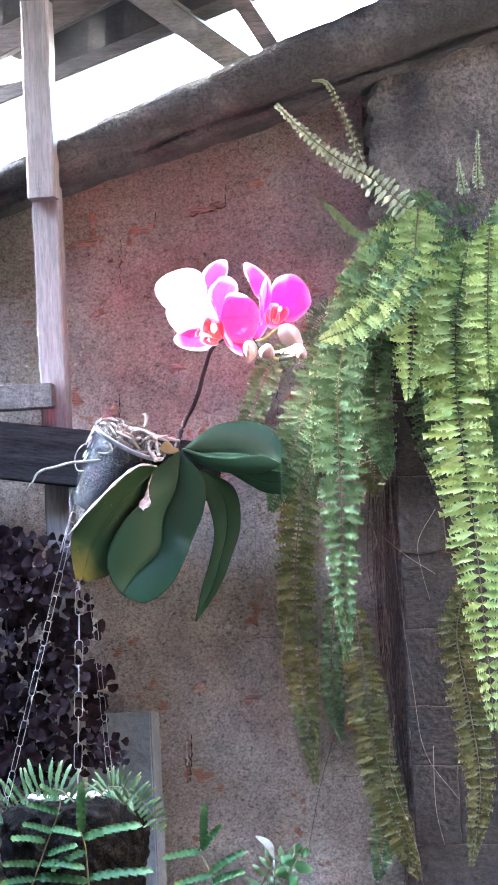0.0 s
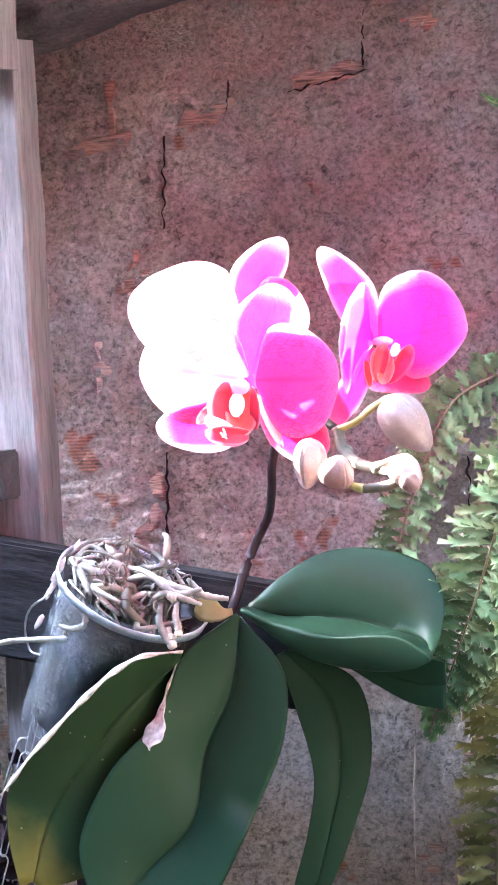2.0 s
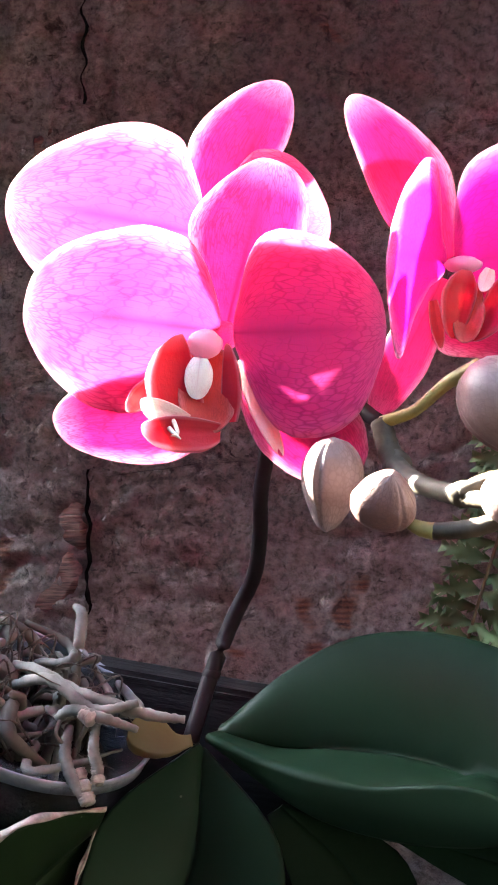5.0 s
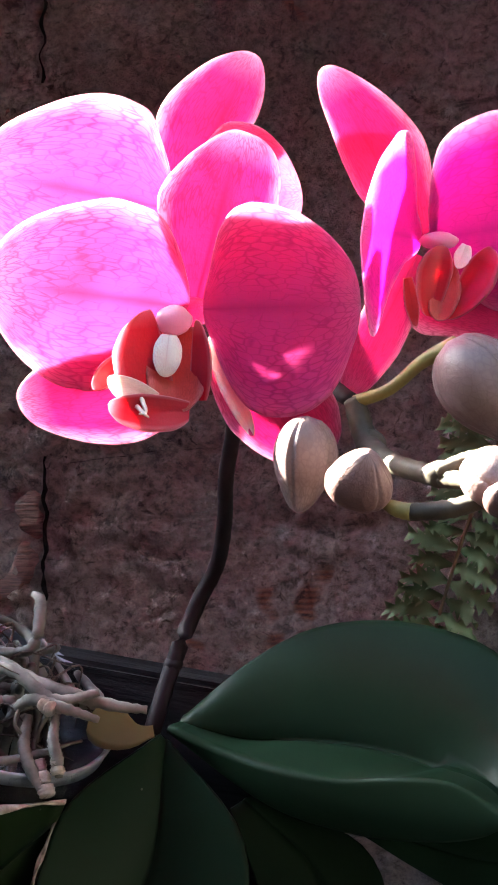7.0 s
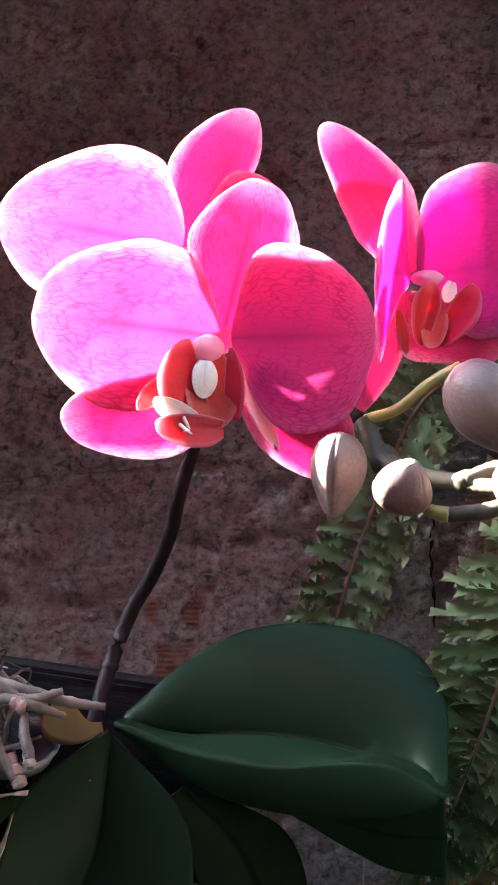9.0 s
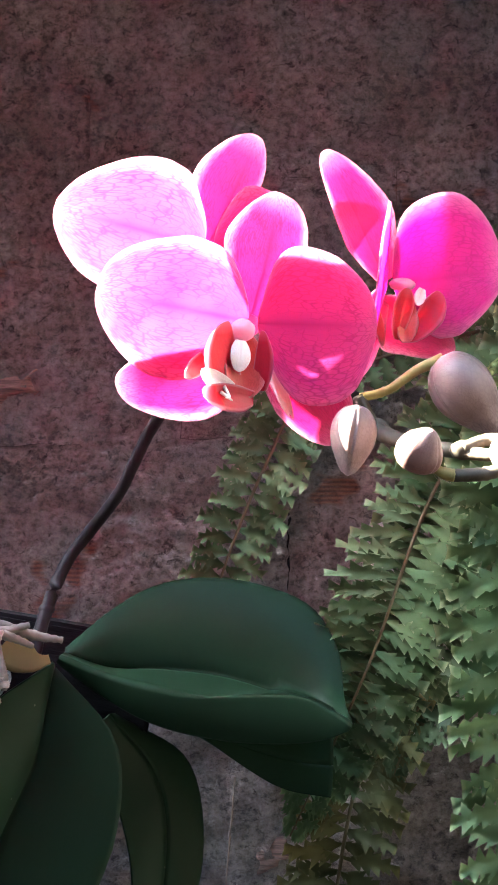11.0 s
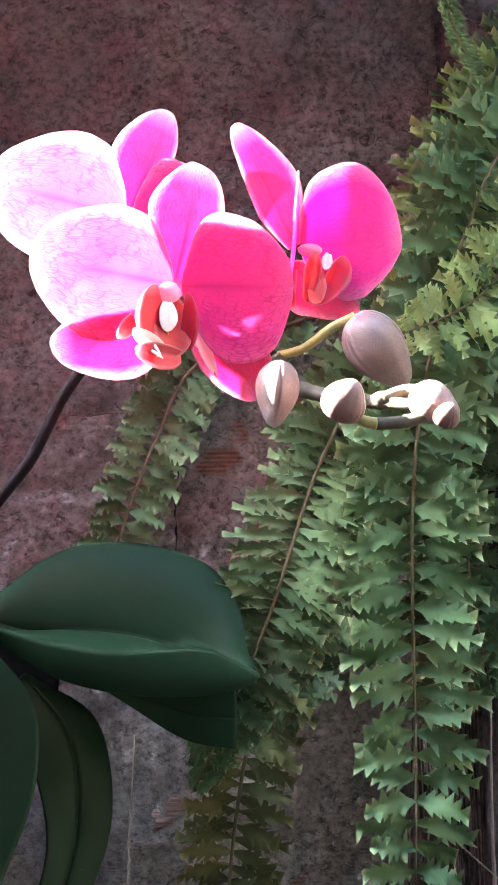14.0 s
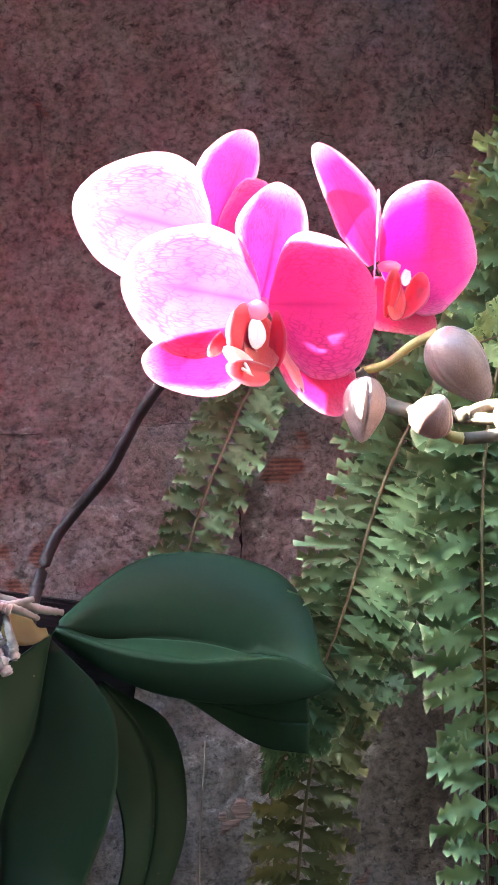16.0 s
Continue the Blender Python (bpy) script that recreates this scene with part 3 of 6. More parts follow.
def rough_timber(x0, x1, y0, y1, z0, z1, n=60, amp=0.0012, seed=0.0, lean=0.0):
    """A squared post with worn edges that wander a little."""
    rows = []
    for z in np.linspace(z0, z1, n):
        w = amp * noise.noise(Vector((z * 14, seed, 0)))
        c = 0.002
        pr = [(x0 + c, y0), (x1 - c, y0), (x1, y0 + c), (x1, y1 - c), (x1 - c, y1), (x0 + c, y1), (x0, y1 - c), (x0, y0 + c)]
        rows.append([(x + w + lean * (z - z0) + amp * 0.6 * noise.noise(Vector((z * 60, k, seed))), y + amp * noise.noise(Vector((z * 30, k * 3, seed + 4))), z) for k, (x, y) in enumerate(pr)])
    geo = Geo()
    geo.grid(np.array(rows), closed=True)
    geo.f.append(tuple(range(8))[::-1])
    geo.f.append(tuple(range((n - 1) * 8, n * 8)))
    return geo


part_at(post, "lower_shaft", rough_timber(-0.192, -0.16, -0.07, -0.044, -1.3, 0.28, 90, seed=1.0), M_POST)
part_at(post, "upper_shaft", rough_timber(-0.1895, -0.156, -0.1, -0.0705, 0.262, 0.5, 40, seed=2.0, lean=0.005), M_POST, "darker upper length lapped onto the post")

g = Geo()
g.box((-0.62, -0.0935, 0.012), (-0.172, -0.0715, 0.041), 0.0015)
tagged(g.done("cross_rail", M_COPING, smooth=False), "short grey rail nailed across the wooden post", "rail")
g = Geo()
g.box((-0.5, -0.011, -0.068), (0.06, 0.011, 0.0), 0.0018)
shelf = tagged(g.done("shelf_board", M_DARKWOOD, smooth=False), "dark stained board fixed along the wall behind the orchid", "board")
shelf.matrix_world = pose(-0.03, -0.0835, -0.0352, 0, 9.5, 0)

g = Geo()
g.box((-0.215, -0.05, -1.3), (-0.08, -0.003, -0.352), 0.002)
tagged(g.done("cement_slab", M_GREYBOX, smooth=False), "grey smooth cement slab standing against the wall", "slab")

# ---------------------------------------------------------------- the orchid in its clear pot
orchid = thing("orchid", "moth orchid with magenta flowers, buds and broad dark leaves", "orchid", (-0.03, -0.115, -0.06))


def orchid_part(name, geo, material, label="", thick=0.0):
    return part_at(orchid, name, geo, material, label, True, thick)


def loft_leaf(curves, material=None, label="", bulge=(0.1, 0.1), n=34):
    """A broad leaf spread between guide curves from base to tip; each strip swells a little towards the viewer."""
    guides = [curve_pts(c, n) for c in curves]
    cols = []
    for a, b, swell in zip(guides[:-1], guides[1:], bulge):
        along = np.gradient((a + b) / 2, axis=0)
        for u in (0.0, 0.04, 0.1, 0.28, 0.46, 0.64, 0.82, 0.95) + ((1.0,) if b is guides[-1] else ()):
            q = a + (b - a) * u
            nrm = np.cross(b - a, along)
            nrm = nrm / np.maximum(np.linalg.norm(nrm, axis=1, keepdims=True), 1e-9)
            nrm = nrm * np.where(nrm[:, 1:2] > 0, -1.0, 1.0)
            w = np.linalg.norm(b - a, axis=1, keepdims=True)
            rip = np.array([noise.noise(Vector(p) * 30) for p in q])[:, None]
            cols.append(q + nrm * w * swell * math.sin(math.pi * u) + nrm * (0.0012 * rip - (0.0011 if u == 0.0 and a is guides[1] else 0.0)))
    geo = Geo()
    geo.grid(np.array(cols).transpose(1, 0, 2))
    return orchid_part("leaf", geo, material or M_LEAF, label, 0.0016)


# upper leaf: far edge, midrib groove, near ridge, drooping hem
loft_leaf([[(-0.0095, -0.1077, -0.0480), (0.0077, -0.1010, -0.0331), (0.0265, -0.0940, -0.0228), (0.0480, -0.0895, -0.0200), (0.0698, -0.0870, -0.0232), (0.0904, -0.0880, -0.0320), (0.1010, -0.0955, -0.0490), (0.1032, -0.1090, -0.0670), (0.1052, -0.1250, -0.0752)],
           [(-0.0105, -0.1130, -0.0500), (0.0082, -0.1060, -0.0563), (0.0300, -0.1035, -0.0571), (0.0515, -0.1030, -0.0596), (0.0727, -0.1045, -0.0649), (0.0920, -0.1110, -0.0700), (0.1056, -0.1270, -0.0756)],
           [(-0.0122, -0.1180, -0.0505), (0.0070, -0.1190, -0.0584), (0.0271, -0.1230, -0.0634), (0.0473, -0.1255, -0.0662), (0.0678, -0.1275, -0.0652), (0.0881, -0.1290, -0.0666), (0.1060, -0.1312, -0.0772)],
           [(-0.0133, -0.1120, -0.0527), (0.0069, -0.1130, -0.0671), (0.0289, -0.1160, -0.0785), (0.0532, -0.1190, -0.0836), (0.0783, -0.1225, -0.0845), (0.0950, -0.1270, -0.0825), (0.1050, -0.1305, -0.0785)]], label="broad glossy green leaf folded along its midrib", bulge=(0.1, -0.02, 0.06))
loft_leaf([[(0.0360, -0.1060, -0.0740), (0.0600, -0.1000, -0.0780), (0.0820, -0.0960, -0.0800), (0.0992, -0.0945, -0.0835)],
           [(0.0380, -0.1080, -0.0780), (0.0620, -0.1020, -0.0880), (0.0830, -0.0985, -0.0945), (0.0994, -0.0950, -0.0965)],
           [(0.0400, -0.1100, -0.0800), (0.0632, -0.1012, -0.0967), (0.0795, -0.0976, -0.1058), (0.0986, -0.0962, -0.1096)]], label="leaf tip cut off square, with a white speck", bulge=(0.03, 0.03))
# large hanging leaf, its lower half turned forward
loft_leaf([[(-0.0147, -0.1190, -0.0524), (-0.0443, -0.1301, -0.0747), (-0.0532, -0.1474, -0.1076), (-0.0756, -0.1629, -0.1338), (-0.0950, -0.1685, -0.1700), (-0.0938, -0.1675, -0.1985), (-0.0825, -0.1630, -0.2178)],
           [(-0.0149, -0.1150, -0.0549), (-0.0224, -0.1139, -0.0941), (-0.0372, -0.1222, -0.1284), (-0.0414, -0.1336, -0.1676), (-0.0665, -0.1450, -0.1935), (-0.0818, -0.1605, -0.2183)],
           [(-0.0137, -0.1150, -0.0549), (0.0111, -0.1168, -0.0854), (0.0111, -0.1221, -0.1234), (-0.0034, -0.1302, -0.1600), (-0.0073, -0.1431, -0.1751), (-0.0265, -0.1501, -0.2105), (-0.0570, -0.1555, -0.2292), (-0.0812, -0.1590, -0.2187)]], bulge=(0.05, 0.05))
loft_leaf([[(-0.0397, -0.1400, -0.0717), (-0.0534, -0.1700, -0.0715), (-0.0798, -0.1768, -0.0896), (-0.1056, -0.1788, -0.1129), (-0.1309, -0.1786, -0.1378), (-0.1368, -0.1765, -0.1650), (-0.1337, -0.1720, -0.1995)],
           [(-0.0517, -0.1310, -0.0812), (-0.0714, -0.1527, -0.1040), (-0.0929, -0.1624, -0.1314), (-0.1151, -0.1665, -0.1613), (-0.1275, -0.1680, -0.1967)],
           [(-0.0555, -0.1150, -0.0903), (-0.0666, -0.1293, -0.1234), (-0.0805, -0.1433, -0.1564), (-0.0956, -0.1535, -0.1917), (-0.1244, -0.1640, -0.2020)]], M_LEAFOLD, "leaf with a dry papery edge, yellowing towards its tip", bulge=(0.05, 0.05))
loft_leaf([[(0.0035, -0.1080, -0.0776), (0.0100, -0.1011, -0.1082), (0.0167, -0.0969, -0.1451), (0.0091, -0.0919, -0.1793), (-0.0031, -0.0899, -0.2136), (-0.0118, -0.0900, -0.2496)],
           [(0.0074, -0.1060, -0.0751), (0.0277, -0.0929, -0.1029), (0.0302, -0.0885, -0.1424), (0.0195, -0.0864, -0.1808), (0.0074, -0.0853, -0.2153), (-0.0124, -0.0880, -0.2509)],
           [(0.0092, -0.1000, -0.0759), (0.0393, -0.0801, -0.0960), (0.0453, -0.0799, -0.1381), (0.0318, -0.0800, -0.1792), (0.0152, -0.0830, -0.2153), (-0.0123, -0.0860, -0.2516)]], bulge=(0.05, 0.05))
g = Geo()
g.blade([(-0.0161, -0.1210, -0.0514), (-0.0230, -0.1260, -0.0515), (-0.0350, -0.1280, -0.0456)], 0.0072, (0, -1, 0.3), n=12, m=7, q=0.5, p=3.2, tipmin=0.002)
orchid_part("sheath", g, M_SHEATH, "dry yellow leaf base", 0.001)
g = Geo()
g.blade([(-0.0380, -0.1420, -0.0709), (-0.0491, -0.1690, -0.0696), (-0.0660, -0.1760, -0.0784), (-0.0883, -0.1800, -0.0970), (-0.1176, -0.1810, -0.1244), (-0.1379, -0.1800, -0.1464)], 0.0017, (0, -0.7, 0.7), n=40, m=5, q=0.4, p=0.9, wave=0.5, waves=11, cup=-0.5)
orchid_part("papery_edge", g, M_SCAR, "dry white papery leaf edge", 0.0006)
g = Geo()
g.blade([(-0.0446, -0.1340, -0.0753), (-0.0488, -0.1430, -0.0921), (-0.0498, -0.1510, -0.1048), (-0.0510, -0.1580, -0.1148), (-0.0516, -0.1640, -0.1227)], 0.0075, (-0.2, -1, 0.1), n=26, m=9, q=1.6, p=2.6, wave=0.12, waves=9, seed=0.6, tipmin=0.0006)
orchid_part("scar", g, M_SCAR, "papery white scar on a leaf", 0.0006)

STEM = [(-0.0240, -0.1060, -0.0540), (-0.0185, -0.0985, -0.0323), (-0.0106, -0.0945, -0.0132), (-0.0006, -0.0996, 0.0000), (0.0116, -0.1195, 0.0156), (0.0184, -0.1324, 0.0288), (0.0260, -0.1426, 0.0431), (0.0380, -0.1650, 0.0580), (0.0600, -0.2000, 0.0660), (0.0850, -0.2270, 0.0645), (0.1052, -0.2382, 0.0545)]
g = Geo()
g.tube(STEM, [0.0029, 0.0027, 0.0025, 0.0025, 0.0024, 0.0024, 0.0023], 70, 12, 0.03)
for p, r in (((-0.0185, -0.0985, -0.0323), 0.0034), ((0.0184, -0.1324, 0.0288), 0.0027)):
    g.blob(p, (r, r, r * 0.8), 2.0, 0.1, 6, 8)
orchid_part("flower_spike", g, M_STEM, "dark purple-brown flower spike")
g = Geo()
g.tube([(0.1052, -0.2382, 0.0548), (0.1105, -0.2435, 0.0440), (0.1220, -0.2560, 0.0388), (0.1390, -0.2700, 0.0358), (0.1500, -0.2770, 0.0345), (0.1600, -0.2830, 0.0335)], [0.0031, 0.0034, 0.0028, 0.0028, 0.0024, 0.0016], 50, 12, 0.06)
g.blob((0.1120, -0.2445, 0.0425), (0.0042, 0.0036, 0.0046), 5.0, 0.25, 8, 12)
g.blob((0.1420, -0.2725, 0.0362), (0.0046, 0.0034, 0.0036), 3.0, 0.25, 8, 12)
orchid_part("spike_end", g, M_RACHIS, "grey-green zigzag end of the spike")
g = Geo()
g.tube([(0.1058, -0.2390, 0.0548), (0.1162, -0.2398, 0.0579), (0.1267, -0.2403, 0.0652), (0.1366, -0.2402, 0.0694)], [0.0019, 0.0017, 0.0019, 0.0026], 30, 12, 0.02)
orchid_part("pedicel", g, M_PEDICEL, "yellow-green flower stalk")
g = Geo()
g.tube([(0.1312, -0.2850, 0.0296), (0.1345, -0.2850, 0.0280), (0.1385, -0.2848, 0.0271)], [0.0016, 0.0022, 0.0024], 12, 10, 0.05)
orchid_part("bract", g, M_PEDICEL, "short yellow-green bract")
g = Geo()
g.tube([(0.1380, -0.2848, 0.0271), (0.1493, -0.2845, 0.0278), (0.1590, -0.2840, 0.0305), (0.1640, -0.2850, 0.0330)], [0.0024, 0.0026, 0.0024, 0.002], 24, 12, 0.06)
orchid_part("pedicel", g, M_RACHIS)
g = Geo()
g.tube([(0.1420, -0.2740, 0.0365), (0.1512, -0.2720, 0.0398), (0.1600, -0.2760, 0.0392)], [0.0026, 0.0024, 0.0024], 20, 12, 0.05)
orchid_part("pedicel", g, M_RACHIS)


def bud(c, r, turn, material, seed):
    """A closed bud: three ribs, a point at one end."""
    rows = []
    n, m = 24, 108
    for i in range(n + 1):
        t = i / n
        prof = math.sin(math.pi * min(1, t ** 0.9)) ** 0.52 * (1 - 0.18 * t)
        row = []
        for j in range(m):
            ph = 2 * math.pi * j / m
            seam = abs(math.sin(1.5 * ph + seed))
            k = prof * (1 + 0.05 * math.cos(3 * ph + seed) - 0.06 * math.exp(-(seam / 0.09) ** 2) + 0.03 * math.exp(-((seam - 0.2) / 0.16) ** 2) + 0.025 * noise.noise(Vector((ph * 3, t * 2, seed))))
            row.append((r[0] * k * math.cos(ph), r[1] * k * math.sin(ph), r[2] * ((2 * t - 1) + 0.16 * max(0.0, t - 0.8) / 0.2)))
        rows.append(row)
    geo = Geo()
    geo.grid(np.array(rows), closed=True)
    mt = Matrix.Translation(c) @ Euler([radians(a) for a in turn]).to_matrix().to_4x4()
    geo.v = [tuple(mt @ Vector(v)) for v in geo.v]
    return orchid_part("bud", geo, material)


bud((0.1022, -0.2697, 0.0405), (0.0092, 0.0085, 0.0122), (180, 8, 20), M_BUD, 0.3)
bud((0.1258, -0.2880, 0.0362), (0.0096, 0.0092, 0.0084), (38, 24, 15), M_BUDDARK, 1.0)
bud((0.1452, -0.2425, 0.0572), (0.0128, 0.0122, 0.0165), (180, -38, 10), M_BUD, 2.1)
bud((0.1605, -0.2830, 0.0345), (0.0088, 0.0075, 0.0100), (160, -60, 0), M_BUD, 0.8)
bud((0.1650, -0.2890, 0.0300), (0.0056, 0.0052, 0.0062), (60, 20, 0), M_BUDDARK, 1.7)


class Bloom:
    """One bloom in its own frame: x to its right, y up, z towards the viewer, in units of k metres from its centre."""

    TURN = (-2.2, 2.8, 23.5)

    def __init__(self, at, k):
        self.k = k
        self.m = Matrix.Translation(at) @ Euler([radians(a) for a in self.TURN]).to_matrix().to_4x4()
        self.top = new("flower")
        self.top.parent = orchid
        self.top.matrix_local = orchid.matrix_world.inverted() @ self.m

    def pt(self, p):
        return (p[0] * self.k, -p[2] * self.k, p[1] * self.k)

    def petal(self, name, base, tip, left, right, material, label="", arch=0.0, cross=(0.0, 0.0), cup=0.0, ruffle=1.2, curl=0.0, n=44, m=33, thick=0.0005):
        """A petal from base to tip. left, right: (share of the length, half width) on either side of the axis; the ends round off.
        arch: swell along the axis, cross: slope across at base and tip, cup: edges lifted (+) or laid back (-), curl: tip bent back."""
        b, t = np.array(base, dtype=float), np.array(tip, dtype=float)
        d = t - b
        a = unit((d[0], d[1], 0))
        side = np.array((-a[1], a[0], 0))
        even = np.linspace(0, 1, n)
        s = 0.25 * even + 0.75 * (0.5 - 0.5 * np.cos(math.pi * even))
        half = []
        for rim in (left, right):
            q = np.array(rim, dtype=float)
            w2 = np.interp(s, q[:, 0], q[:, 1] ** 2)
            for _ in range(2):
                w2[1:-1] = 0.25 * w2[:-2] + 0.5 * w2[1:-1] + 0.25 * w2[2:]
            half.append(np.sqrt(np.maximum(w2, 0)))
        wide = max(half[0].max(), half[1].max())
        seed = b[0] * 0.013 + t[1] * 0.007 + wide * 0.1
        geo, rows = Geo(), []
        for i in range(n):
            row = []
            for j in range(m):
                e = 2 * j / (m - 1) - 1
                e = math.copysign(abs(e) ** 0.85, e)
                v = -e * half[0][i] if e < 0 else -e * half[1][i]
                z = b[2] + d[2] * s[i] + arch * math.sin(math.pi * s[i]) - curl * s[i] ** 3
                z += v * (cross[0] + (cross[1] - cross[0]) * s[i]) + cup * abs(v / wide) ** 1.7 * wide
                p = b + d * s[i] + side * v
                z += ruffle * (noise.noise(Vector((p[0] * 0.011, p[1] * 0.011, seed))) * 2.4 + noise.noise(Vector((p[0] * 0.03, p[1] * 0.03, seed + 3))) * (0.3 + abs(e)))
                z -= ruffle * 1.6 * math.exp(-(e / 0.06) ** 2) * (1 - s[i])
                row.append(self.pt((p[0], p[1], z)))
            rows.append(row)
        geo.grid(np.array(rows))
        return geo.done(name, material, self.top, label, True, thick)

    def lump(self, name, c, r, material, label="", amp=0.12):
        geo = Geo()
        geo.blob(self.pt(c), (r[0] * self.k, r[2] * self.k, r[1] * self.k), 3.0, amp, 14, 20)
        return geo.done(name, material, self.top, label, True)

    def threads(self, paths, r, material):
        geo = Geo()
        for path in paths:
            geo.tube([self.pt(p) for p in path], [r * self.k, r * 0.8 * self.k, r * 0.3 * self.k], 12, 6)
        return geo.done("tendril", material, self.top, "", True)


# front bloom
fl = Bloom((0.0653, -0.2533, 0.0822), 0.0001549)
fl.petal("petal", (-10, 2, 0), (-372, 54, -66), [(0, 8), (0.06, 55), (0.12, 95), (0.25, 150), (0.42, 172), (0.58, 169), (0.7, 150), (0.81, 121), (0.89, 90), (0.95, 58), (1, 0)],
         [(0, 12), (0.05, 70), (0.12, 123), (0.22, 165), (0.44, 179), (0.7, 148), (0.84, 120), (0.94, 84), (1, 0)], M_PETAL, arch=14, cup=-0.1, ruffle=1.3)
fl.petal("petal", (16, 0, 2), (292, 5, 78), [(0, 14), (0.05, 66), (0.073, 104), (0.12, 148), (0.21, 178), (0.32, 187), (0.465, 180), (0.61, 166), (0.756, 138), (0.865, 108), (0.956, 70), (1, 0)],
         [(0, 10), (0.047, 50), (0.1, 92), (0.175, 141), (0.265, 176), (0.39, 194), (0.54, 194), (0.68, 183), (0.81, 154), (0.88, 119), (0.94, 74), (1, 0)], M_PETAL, arch=10, cup=0.06, ruffle=1.2)
fl.petal("sepal", (0, 5, -14), (84, 321, -40), [(0, 25), (0.16, 60), (0.38, 98), (0.53, 116), (0.63, 109), (0.757, 88), (0.853, 65), (0.94, 38), (1, 0)],
         [(0, 20), (0.2, 48), (0.4, 82), (0.634, 101), (0.786, 93), (0.9, 74), (0.97, 48), (1, 0)], M_SEPAL, arch=12, cup=-0.08, curl=8)
fl.petal("sepal", (-15, -90, -20), (-318, -158, -60), [(0, 50), (0.1, 84), (0.24, 114), (0.37, 123), (0.514, 118), (0.668, 102), (0.816, 78), (0.93, 52), (1, 0)],
         [(0, 30), (0.2, 60), (0.4, 75), (0.6, 72), (0.86, 44), (1, 0)], M_SEPAL, arch=10, cup=-0.1)
fl.petal("sepal", (25, -50, -10), (228, -272, 24), [(0, 24), (0.1, 45), (0.3, 80), (0.5, 98), (0.633, 101), (0.79, 91), (0.94, 60), (1, 0)],
         [(0, 18), (0.134, 39), (0.3, 66), (0.479, 82), (0.62, 78), (0.713, 72), (0.85, 55), (0.95, 32), (1, 0)], M_SEPAL, arch=6, cup=0.16)
# its lip: two upturned side lobes, speckled cup, pale throat, pointed midlobe with two threads
fl.petal("lip_lobe", (-62, -160, 34), (-78, -2, 44), [(0, 10), (0.12, 46), (0.3, 72), (0.55, 74), (0.8, 52), (0.93, 28), (1, 0)], [(0, 30), (0.3, 26), (0.6, 18), (0.85, 10), (1, 0)], M_LIP, cup=0.12, cross=(0.22, 0.18), ruffle=0.8, n=30, m=21)
fl.petal("lip_lobe", (6, -162, 34), (4, -20, 54), [(0, 14), (0.3, 12), (0.7, 8), (1, 0)], [(0, 16), (0.3, 26), (0.6, 25), (0.85, 14), (1, 0)], M_LIP, cup=0.2, cross=(-0.8, -0.7), ruffle=0.8, n=24, m=15)
fl.petal("lip_base", (-36, -30, 12), (-30, -184, 46), [(0, 30), (0.2, 48), (0.5, 56), (0.75, 50), (0.92, 30), (1, 0)], [(0, 30), (0.2, 46), (0.5, 52), (0.75, 48), (0.92, 28), (1, 0)], M_LIPORANGE, "orange crimson-speckled base of the lip", cup=0.3, ruffle=1.0, n=30, m=21)
# sunlit inner edge of the sepal painted on as a white spotted strip
fl.petal("sepal_lit_edge", (26, -52, 4), (104, -226, 22), [(0, 8), (0.2, 14), (0.5, 18), (0.8, 14), (1, 0)], [(0, 8), (0.2, 16), (0.5, 20), (0.8, 14), (1, 0)], M_CALLUS, "white strip standing in for a sepal's sunlit crimson-spotted margin", cup=0.3, ruffle=1.2, n=28, m=11)
# throat whitened further for the sun shining through it
fl.petal("throat", (-44, -46, 40), (-52, -120, 52), [(0, 12), (0.3, 26), (0.6, 27), (0.9, 16), (1, 0)], [(0, 12), (0.3, 24), (0.6, 24), (0.9, 14), (1, 0)], M_CALLUS, "crimson-spotted throat, white partly for the sunlight in it", arch=10, cup=-0.25, ruffle=3.0, n=20, m=15)
fl.petal("lip_midlobe", (-8, -178, 44), (-150, -170, 74), [(0, 20), (0.2, 40), (0.5, 44), (0.8, 34), (1, 0)], [(0, 14), (0.3, 22), (0.6, 24), (0.85, 16), (1, 0)], M_LIP, cup=0.3, ruffle=1.6, n=24, m=15)
fl.petal("lip_midlobe", (-66, -160, 52), (-150, -122, 62), [(0, 16), (0.4, 24), (0.7, 26), (1, 0)], [(0, 12), (0.4, 18), (0.7, 16), (1, 0)], M_CALLUS, "white crimson-netted lobe of the lip", cup=0.2, ruffle=1.6, n=18, m=13)
fl.petal("lip_lobe", (-125, -92, 20), (-178, -142, 34), [(0, 20), (0.5, 22), (1, 0)], [(0, 20), (0.5, 24), (1, 0)], M_LIP, cup=0.2, ruffle=1.0, n=16, m=11)
fl.threads([[(-92, -158, 64), (-84, -182, 78), (-96, -186, 84)], [(-100, -172, 66), (-88, -184, 80), (-78, -192, 84)]], 4.5, M_CALLUS)
fl.lump("column", (-36, -20, 30), (32, 27, 24), M_COLUMN, "pale pink column")
fl.lump("flower_base", (-2, -4, -10), (30, 26, 16), M_SEPAL)

